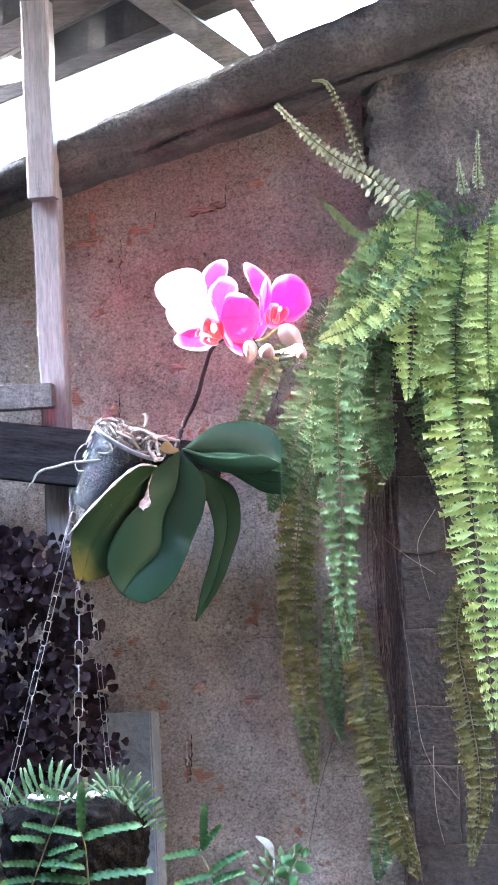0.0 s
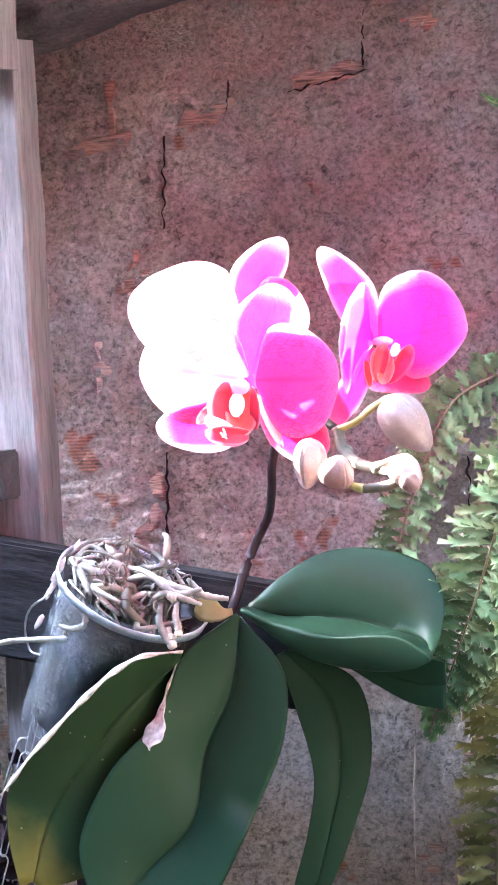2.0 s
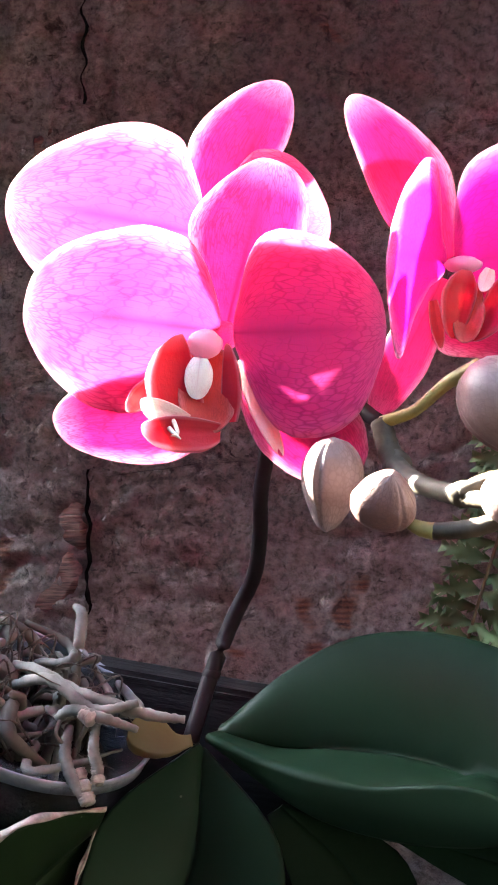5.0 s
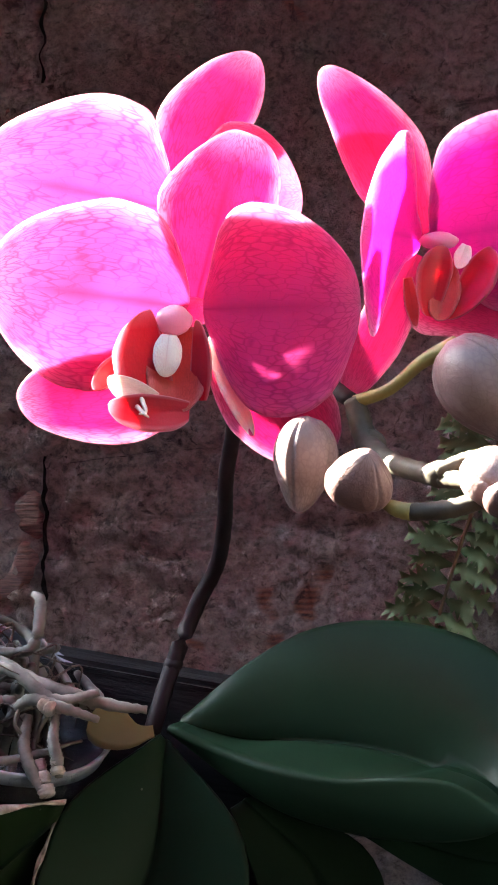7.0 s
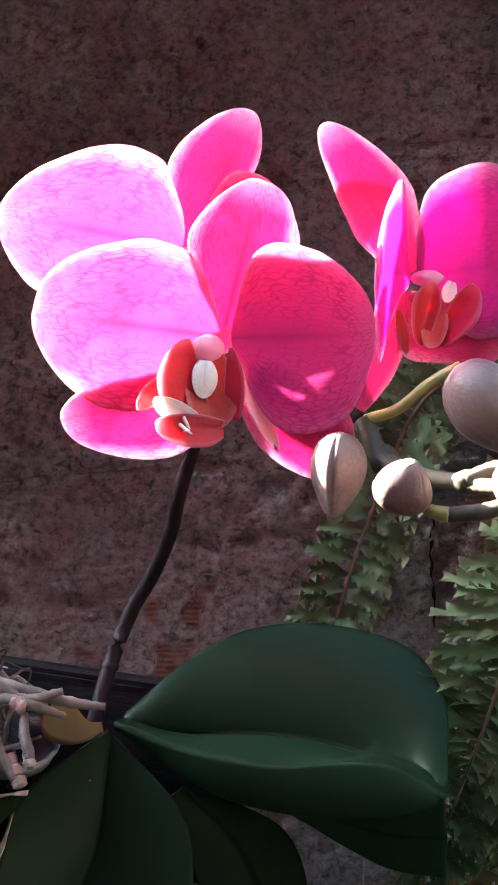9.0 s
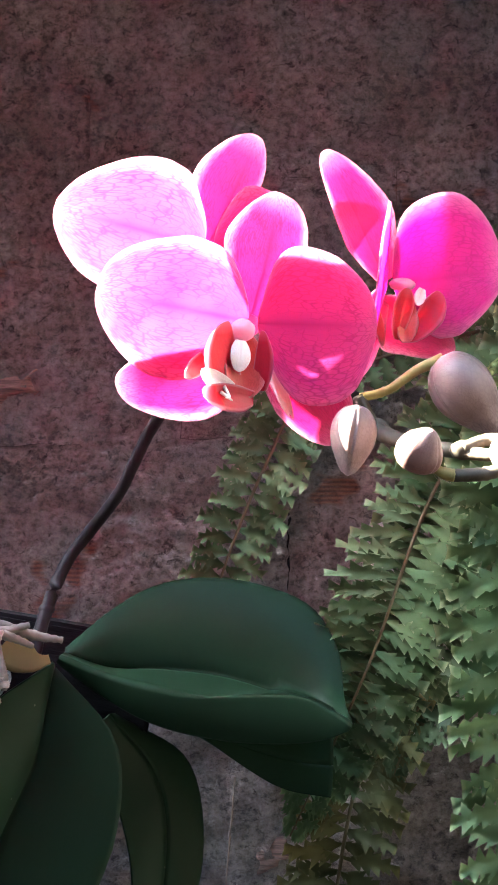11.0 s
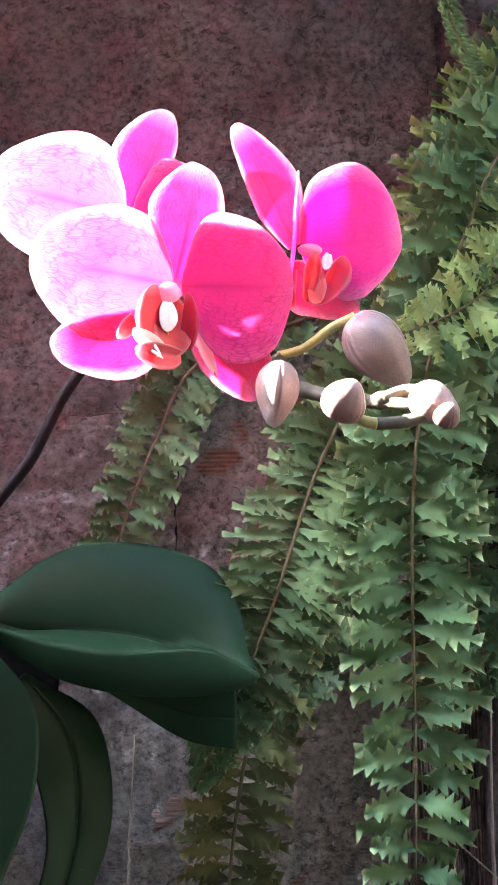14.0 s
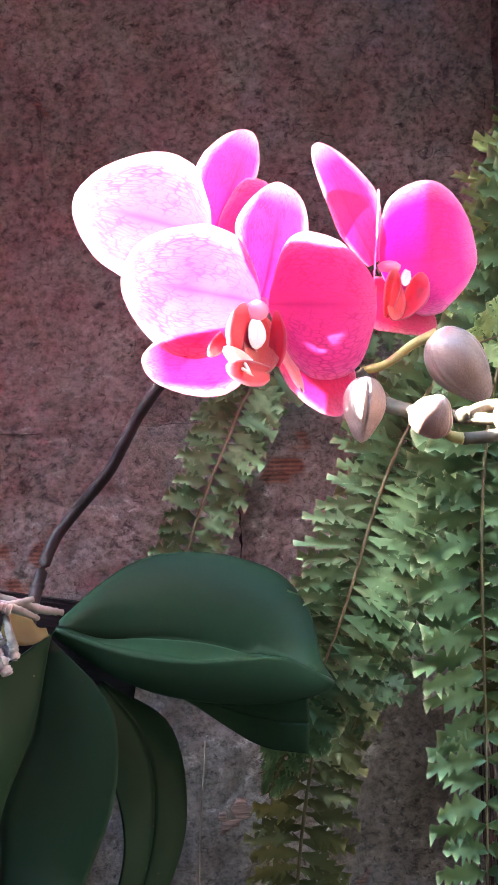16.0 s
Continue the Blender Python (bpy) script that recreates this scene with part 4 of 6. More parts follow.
# bloom behind it
fb = Bloom((0.0496, -0.2285, 0.1100), 0.0001592)
fb.petal("petal", (-10, 5, -12), (-370, 78, -62), [(0, 10), (0.12, 95), (0.3, 148), (0.5, 165), (0.76, 132), (0.933, 67), (1, 0)],
         [(0, 14), (0.12, 124), (0.177, 166), (0.345, 182), (0.453, 179), (0.584, 163), (0.72, 133), (0.856, 97), (0.949, 52), (1, 0)], M_PETAL, arch=14, cup=-0.06, ruffle=1.3)
fb.petal("sepal", (5, 9, -30), (141, 286, -62), [(0, 40), (0.2, 84), (0.447, 109), (0.583, 105), (0.706, 90), (0.847, 66), (0.944, 38), (1, 0)],
         [(0, 24), (0.2, 38), (0.45, 50), (0.662, 56), (0.781, 51), (0.902, 35), (1, 0)], M_SEPAL, arch=10, cup=-0.08)
fb.petal("petal", (20, 5, -14), (225, 35, -10), [(0, 20), (0.15, 84), (0.33, 128), (0.443, 143), (0.6, 138), (0.746, 122), (0.889, 84), (0.957, 45), (1, 0)],
         [(0, 14), (0.2, 70), (0.5, 110), (0.75, 92), (0.945, 44), (1, 0)], M_PETAL, arch=6, cup=0.04)
fb.petal("sepal", (-10, -16, -26), (-225, -195, -14), [(0, 20), (0.3, 48), (0.6, 52), (0.85, 34), (1, 0)], [(0, 20), (0.3, 48), (0.6, 52), (0.85, 34), (1, 0)], M_SEPAL, cup=-0.1)
fb.petal("sepal", (10, -16, -26), (110, -200, -40), [(0, 20), (0.4, 56), (0.7, 52), (0.9, 28), (1, 0)], [(0, 20), (0.4, 56), (0.7, 52), (0.9, 28), (1, 0)], M_SEPAL, cup=-0.1)
fb.petal("lip_midlobe", (-20, -30, 0), (-40, -130, 34), [(0, 14), (0.5, 36), (1, 0)], [(0, 14), (0.5, 36), (1, 0)], M_LIP, cup=0.4, n=18, m=13)
fb.lump("column", (-12, -12, 10), (22, 20, 18), M_COLUMN, "pale pink column")

# bloom beside the buds, facing away to its right
fr_ = Bloom((0.1170, -0.2104, 0.0977), 0.0001577)
fr_.petal("sepal", (-5, 10, -6), (-177, 312, -8), [(0, 16), (0.1, 32), (0.334, 61), (0.54, 55), (0.676, 46), (0.859, 35), (0.967, 19), (1, 0)],
          [(0, 20), (0.05, 34), (0.3, 80), (0.415, 92), (0.54, 88), (0.697, 73), (0.857, 47), (0.959, 23), (1, 0)], M_SEPAL, arch=8, cup=0.12)
fr_.petal("petal", (-6, 4, 6), (-114, 20, 185), [(0, 14), (0.24, 48), (0.42, 104), (0.52, 188), (0.6, 186), (0.76, 132), (0.9, 70), (1, 0)],
          [(0, 12), (0.15, 50), (0.3, 142), (0.43, 186), (0.6, 180), (0.72, 152), (0.85, 122), (0.94, 76), (1, 0)], M_PETALDEEP, cup=-0.06, cross=(0.1, 0.1), ruffle=1.3)
fr_.petal("petal", (14, 4, 0), (305, 55, 12), [(0, 20), (0.06, 105), (0.129, 160), (0.23, 186), (0.34, 198), (0.48, 206), (0.6, 204), (0.72, 186), (0.828, 155), (0.97, 70), (1, 0)],
          [(0, 14), (0.12, 90), (0.3, 146), (0.488, 145), (0.668, 114), (0.889, 61), (1, 0)], M_PETALDEEP, arch=14, cup=0.05, ruffle=1.3)
fr_.petal("sepal", (-10, -20, -12), (-138, -276, 10), [(0, 20), (0.3, 46), (0.6, 50), (0.85, 34), (1, 0)], [(0, 20), (0.3, 42), (0.6, 44), (0.85, 30), (1, 0)], M_SEPAL, arch=6, cup=0.12)
fr_.petal("sepal", (-8, -40, -10), (180, -152, 4), [(0, 20), (0.3, 50), (0.6, 55), (0.85, 34), (1, 0)], [(0, 40), (0.12, 98), (0.3, 104), (0.5, 82), (0.8, 48), (1, 0)], M_SEPAL, arch=6, cup=0.1)
fr_.petal("lip_lobe", (8, -132, 40), (34, -8, 44), [(0, 6), (0.3, 32), (0.6, 40), (0.85, 28), (1, 0)], [(0, 6), (0.3, 20), (0.7, 26), (1, 0)], M_LIP, cup=0.4, cross=(0.3, 0.2), ruffle=1.2, n=22, m=15)
fr_.petal("lip_lobe", (38, -134, 34), (118, -10, 40), [(0, 6), (0.3, 14), (0.7, 22), (1, 0)], [(0, 6), (0.3, 34), (0.6, 42), (0.85, 30), (1, 0)], M_LIP, cup=0.4, cross=(-0.3, -0.2), ruffle=1.2, n=22, m=15)
fr_.petal("lip_base", (40, -30, 22), (24, -140, 44), [(0, 14), (0.5, 34), (0.85, 24), (1, 0)], [(0, 14), (0.5, 26), (0.85, 20), (1, 0)], M_LIPORANGE, "orange crimson-speckled base of the lip", cup=0.3, ruffle=1.5, n=20, m=13)
# white patch painted where the lip catches a highlight
fr_.petal("throat", (74, -6, 36), (58, -48, 44), [(0, 8), (0.5, 18), (1, 0)], [(0, 8), (0.5, 16), (1, 0)], M_CALLUS, "crimson-spotted throat, white partly for the sunlight in it", ruffle=2.0, n=14, m=11)
fr_.petal("lip_midlobe", (-28, -62, -2), (-14, -150, 10), [(0, 8), (0.5, 14), (1, 0)], [(0, 8), (0.5, 14), (1, 0)], M_LIPMID, "crimson-netted lobe of the lip", cup=0.2, n=16, m=11)
fr_.lump("column", (26, 2, 24), (34, 16, 20), M_COLUMN, "pale pink column")

# ---- pot
pot_m = Matrix.Translation((-0.07, -0.135, -0.036)) @ Euler((radians(12), radians(33), 0)).to_matrix().to_4x4()
pot = thing("plant_pot", "clear cloudy plastic pot hanging on the board, tilted", "pot", m=pot_m)


def lathe(profile, sides=40, wob=0.0):
    geo = Geo()
    rows = []
    for k, (r, z) in enumerate(profile):
        rows.append([(r * (1 + wob * math.sin(3 * a + k * 0.3)) * math.cos(a), r * (1 + wob * math.cos(2 * a)) * math.sin(a), z) for a in np.linspace(0, 2 * math.pi, sides, endpoint=False)])
    geo.grid(np.array(rows), closed=True)
    return geo


lathe([(0.001, -0.106), (0.03, -0.106), (0.033, -0.1), (0.037, -0.06), (0.0415, -0.01), (0.042, -0.006), (0.0445, -0.004), (0.0445, 0.0), (0.0425, 0.0015), (0.0405, -0.001), (0.036, -0.06), (0.032, -0.098), (0.001, -0.1)], 44, 0.015).done("body", M_PLASTIC, pot)
lathe([(0.001, -0.094), (0.029, -0.094), (0.033, -0.06), (0.0375, -0.02), (0.034, -0.014), (0.02, -0.011), (0.001, -0.012)], 30, 0.03).done("bark_mix", M_SOIL, pot, "dark bark and moss filling")

# paler ring stands in for the highlight along the rim
lathe([(0.0437, -0.0005), (0.0448, 0.0008), (0.0454, 0.0002), (0.0448, -0.0012), (0.0447, -0.0045), (0.0437, -0.0005)], 60, 0.015).done("rim", M_RIM, pot, "cloudy plastic rim, paler to carry its highlight")
rng = random.Random(23)
for i in range(48):
    g = Geo()
    a, r0, r1 = rng.uniform(0, 6.28), rng.uniform(0.0, 0.026), rng.uniform(0.01, 0.043)
    a2 = a + rng.uniform(-1.2, 1.2)
    h = rng.uniform(0.0, 0.02)
    p0 = (r0 * math.cos(a), r0 * math.sin(a), -0.01)
    p3 = (r1 * math.cos(a2), r1 * math.sin(a2), h * rng.uniform(-0.2, 1.1))
    g.tube([p0, ((p0[0] + p3[0]) / 2 + rng.uniform(-0.008, 0.008), (p0[1] + p3[1]) / 2 + rng.uniform(-0.008, 0.008), h), p3], [0.0005, 0.0004, 0.0002], 12, 5)
    g.v = [tuple(pot_m @ Vector(v)) for v in g.v]
    orchid_part("root_fibre", g, M_BARK, "fine dark brown root fibre")

rng = random.Random(11)
for i in range(76):
    g = Geo()
    a = rng.uniform(0, 2 * math.pi)
    r0, r1 = rng.uniform(0.0, 0.03), rng.uniform(0.012, 0.04)
    a2 = a + rng.uniform(-1.6, 1.6)
    h = rng.uniform(-0.002, 0.012)
    ctrl = [(r0 * math.cos(a), r0 * math.sin(a), -0.014), (0.6 * r0 * math.cos(a) + 0.4 * r1 * math.cos(a2), 0.6 * r0 * math.sin(a) + 0.4 * r1 * math.sin(a2), h),
            (r1 * math.cos(a2), r1 * math.sin(a2), h * rng.uniform(0.2, 1.1)), (r1 * 1.05 * math.cos(a2 + 0.5), r1 * 1.05 * math.sin(a2 + 0.5), rng.uniform(-0.007, 0.012))]
    rr = rng.choice((0.0008, 0.0014, 0.0019, 0.0024)) * rng.uniform(0.85, 1.15)
    g.tube(ctrl, [rr, rr * 1.1, rr, rr * 0.6], 18, 8, 0.12)
    g.v = [tuple(pot_m @ Vector(v)) for v in g.v]
    orchid_part("root", g, M_ROOT if i % 5 < 3 else M_ROOTDARK)
for ctrl, rr in (([(-0.0930, -0.1300, -0.0281), (-0.0656, -0.1400, -0.0249), (-0.0430, -0.1450, -0.0333), (-0.0216, -0.1420, -0.0401), (-0.0100, -0.1380, -0.0424)], 0.0022),
                 ([(-0.0724, -0.1200, -0.0256), (-0.0546, -0.1280, -0.0237), (-0.0518, -0.1250, -0.0102), (-0.0565, -0.1200, -0.0071)], 0.0019),
                 ([(-0.0800, -0.1400, -0.0335), (-0.0536, -0.1480, -0.0279), (-0.0368, -0.1500, -0.0378), (-0.0227, -0.1450, -0.0360)], 0.0021),
                 ([(-0.0537, -0.1500, -0.0451), (-0.0426, -0.1550, -0.0372), (-0.0306, -0.1550, -0.0398), (-0.0209, -0.1500, -0.0441)], 0.0019),
                 ([(-0.0444, -0.1520, -0.0425), (-0.0435, -0.1580, -0.0517), (-0.0395, -0.1600, -0.0601), (-0.0353, -0.1600, -0.0668)], 0.0021),
                 ([(-0.0348, -0.1520, -0.0426), (-0.0337, -0.1570, -0.0494), (-0.0320, -0.1580, -0.0554), (-0.0318, -0.1580, -0.0611)], 0.0019),
                 ([(-0.1094, -0.1200, -0.0277), (-0.0927, -0.1300, -0.0218), (-0.0840, -0.1300, -0.0181), (-0.0884, -0.1260, -0.0121), (-0.0828, -0.1200, -0.0115)], 0.0021),
                 ([(-0.0919, -0.1500, -0.0348), (-0.0886, -0.1620, -0.0435), (-0.0854, -0.1660, -0.0518), (-0.0924, -0.1680, -0.0547), (-0.1016, -0.1660, -0.0529)], 0.0017)):
    g = Geo()
    g.tube(ctrl, [rr * 0.7, rr, rr * 1.05, rr * 0.6], 30, 9, 0.14)
    orchid_part("root", g, M_ROOT, "thick grey root")
for a, b, rr in (((-0.0444, -0.1535, -0.0425), (-0.0350, -0.1600, -0.0668), 0.0024), ((-0.0348, -0.1540, -0.0440), (-0.0316, -0.1590, -0.0600), 0.002), ((-0.043, -0.1545, -0.0355), (-0.0330, -0.1580, -0.0400), 0.0022)):
    g = Geo()
    a, b = Vector(a), Vector(b)
    for k, (s, e) in enumerate(((0.55, 0.68), (0.7, 0.84), (0.86, 1.0))):
        r1 = rr * (1.0 + 0.12 * k)
        g.tube([tuple(a.lerp(b, s)), tuple(a.lerp(b, (s + e) / 2)), tuple(a.lerp(b, e))], [r1 * 0.85, r1, r1 * 0.8], 8, 8, 0.12)
    orchid_part("root_skin", g, M_SCAR, "papery white skin at a cut root end")
g = Geo()
g.tube([(-0.0929, -0.15, -0.036), (-0.094, -0.1575, -0.056), (-0.1, -0.16, -0.0605), (-0.1339, -0.162, -0.0617), (-0.15, -0.164, -0.065), (-0.1728, -0.1655, -0.0703), (-0.183, -0.168, -0.085), (-0.1909, -0.17, -0.0973)], [0.0018, 0.0018, 0.0017, 0.0016, 0.0016, 0.0014, 0.001, 0.0006], 50, 8, 0.06)
orchid_part("aerial_root", g, M_ROOT, "long grey root hanging over the pot rim")
g = Geo()
for i in range(14):
    a = rng.uniform(2.3, 4.2)
    z = rng.uniform(-0.05, -0.002)
    g.blob((0.0435 * math.cos(a), 0.0435 * math.sin(a), z), (0.0009, 0.004, rng.uniform(0.003, 0.009)), i, 0.4, 5, 7)
g.done("lime_crust", M_PERLITE, pot, "white flaking lime marks")


g = Geo()
g.tube([(-0.1125, -0.1550, -0.0366), (-0.1277, -0.1500, -0.0445), (-0.1350, -0.1450, -0.0563), (-0.1328, -0.1450, -0.0689), (-0.1240, -0.1500, -0.0712)], [0.0006, 0.0006, 0.0006], 26, 6)
part_at(pot, "hanger", g, M_CHAIN, "bent wire loop on the pot rim", True)
g = Geo()
g.tube([(-0.1353, -0.1500, -0.1189), (-0.1397, -0.1520, -0.1192), (-0.1441, -0.1550, -0.1323), (-0.1479, -0.1580, -0.1459), (-0.1540, -0.1600, -0.1654)], [0.0006, 0.0006, 0.0006], 20, 6)
part_at(pot, "hanger", g, M_CHAIN, "bent wire hook below the pot", True)

# ---------------------------------------------------------------- ferns
def lobed_pinna(geo, at, d, w2, up, nrm, ln, hw, droop, rng):
    """One ruffled leaflet: narrow where it leaves the rachis, broad and blunt, with curled rounded lobes along both edges."""
    n, m = 13, 5
    bend, lift, ph = rng.uniform(-0.15, 0.15), rng.uniform(-0.1, 0.45), rng.uniform(0, 6.28)
    rows = []
    for a in range(n):
        u = a / (n - 1)
        point = a % 2 == 1
        cc = at + d * ln * u + w2 * bend * ln * u * u - np.array((0, 0, 1)) * droop * ln * u * u * 0.4 + nrm * ln * (0.12 * math.sin(u * 2.6) + lift * max(0.0, u - 0.4) ** 2)
        prof = (0.22 + 0.83 * min(1, u / 0.3)) * (1 - 0.62 * u ** 4)
        row = []
        for b in range(m):
            e = (b - 2) / 2
            edge = abs(e) == 1
            w = prof * (rng.uniform(1.15, 1.75) if point else rng.uniform(0.75, 0.95) - 0.42 * u) if edge else prof * 0.9
            curl = (1.0 if point else -0.35) * rng.uniform(-0.3, 1.5) if edge else 0.0
            wave = 0.3 * math.sin(u * 9 + ph + e * 1.5) * abs(e)
            row.append(cc + d * ln * (0.1 if edge and point else 0.0) + w2 * e * hw * w + up * hw * (curl + wave - 0.2 * (1 - abs(e))))
        rows.append(row)
    o = geo.grid(np.array(rows))
    for a in range(n):
        for b in range(m):
            geo.uv[o + a * m + b] = (b / 4, max(0.75 * a / (n - 1), 0.92 if b in (0, 4) and a % 2 == 1 else 0.45 * abs(b - 2) / 2) if a < n - 1 else 0.9)


def frond_geo(ctrl, width, n, rng, ruffle=0.35, taper=0.75, gap=1.0, out=(0, -1, 0.1), scallop=0.46, droop=0.3, teeth=(6, 8), tip=1.2, sharp=1.6):
    """Rachis and leaflets of one frond: leaflets overlap, ruffled and toothed."""
    c = curve_pts(ctrl, n * 2 + 1)
    t = np.gradient(c, axis=0)
    step = np.linalg.norm(np.diff(c, axis=0), axis=1).mean() * 2
    leaf_g, rach = Geo(), Geo()
    rach.tube(ctrl, [0.001, 0.0008, 0.0004], 40, 5)
    out = np.asarray(out, dtype=float)
    for k in range(n):
        i = 2 * k + 1
        s = (k + 0.5) / n
        ti = unit(t[i])
        side = unit(np.cross(ti, out))
        nrm = np.cross(side, ti)
        ln = width * (0.55 + 0.45 * min(1, s * 6)) * (1 - max(0, (s - taper) / (1 - taper)) ** sharp * 0.85)
        for sg in (-1, 1):
            l2 = ln * rng.uniform(0.85, 1.12) * (1.06 if k % 2 else 0.97)
            fwd = rng.uniform(-0.08, 0.22)
            lift = rng.uniform(-0.3, 0.35)
            d = unit(side * sg + ti * fwd + nrm * lift)
            w2 = unit(ti - (ti @ d) * d)
            up = np.cross(d, w2) * sg
            hw = step * gap * (0.62 if scallop > 0.4 else 0.74)
            ph, am = rng.uniform(0, 6.28), ruffle * hw * rng.uniform(0.5, 1.5)
            twist = rng.uniform(-0.4, 0.4)
            w2, up = w2 * math.cos(twist) + up * math.sin(twist), up * math.cos(twist) - w2 * math.sin(twist)
            if scallop > 0.4:
                lobed_pinna(leaf_g, c[i], d, w2, up, nrm, l2, hw, droop, rng)
                continue
            nn = 2 * rng.randint(*teeth) + 2
            rows = []
            for a in range(nn):
                u = a / (nn - 1)
                point = a % 2 == 0
                prof = (0.62 + 0.5 * math.sin(math.pi * min(1, 0.12 + u * 0.8)) ** 2) * (1 - 0.5 * u ** (tip * 2.5)) * rng.uniform(0.88, 1.1) if a < nn - 1 else 0.25
                cc = c[i] + d * l2 * u - np.array((0, 0, 1)) * droop * l2 * u * u * 0.5 + nrm * 0.1 * l2 * math.sin(u * 2.6)
                row = []
                for b in range(5):
                    e = (b - 2) / 2
                    edge = abs(e) == 1
                    jag = rng.uniform(0.85, 1.25) if point else 1.0 - scallop * rng.uniform(0.7, 1.15)
                    lean = d * (l2 / nn) * (1.1 * scallop * (1.6 if point else 0.2) if edge else 0.25)
                    rise = am * math.sin(u * 7 + ph + e * 1.7) * abs(e) ** 1.5 - 0.15 * hw * abs(e)
                    row.append(cc + lean + w2 * e * hw * prof * (jag if edge else 1.0) + up * rise)
                rows.append(row)
            leaf_g.grid(np.array(rows))
    return leaf_g, rach


def add_frond(top, ctrl, width, material, n, rng, name="frond", **kw):
    lg, rg = frond_geo(ctrl, width, n, rng, **kw)
    fr = part_at(top, name, rg, M_RACHISF, "", True)
    inv = top.matrix_world.inverted()
    lg.v = [tuple(inv @ Vector(v)) for v in lg.v]
    lg.done("blade", material, fr, "", True)


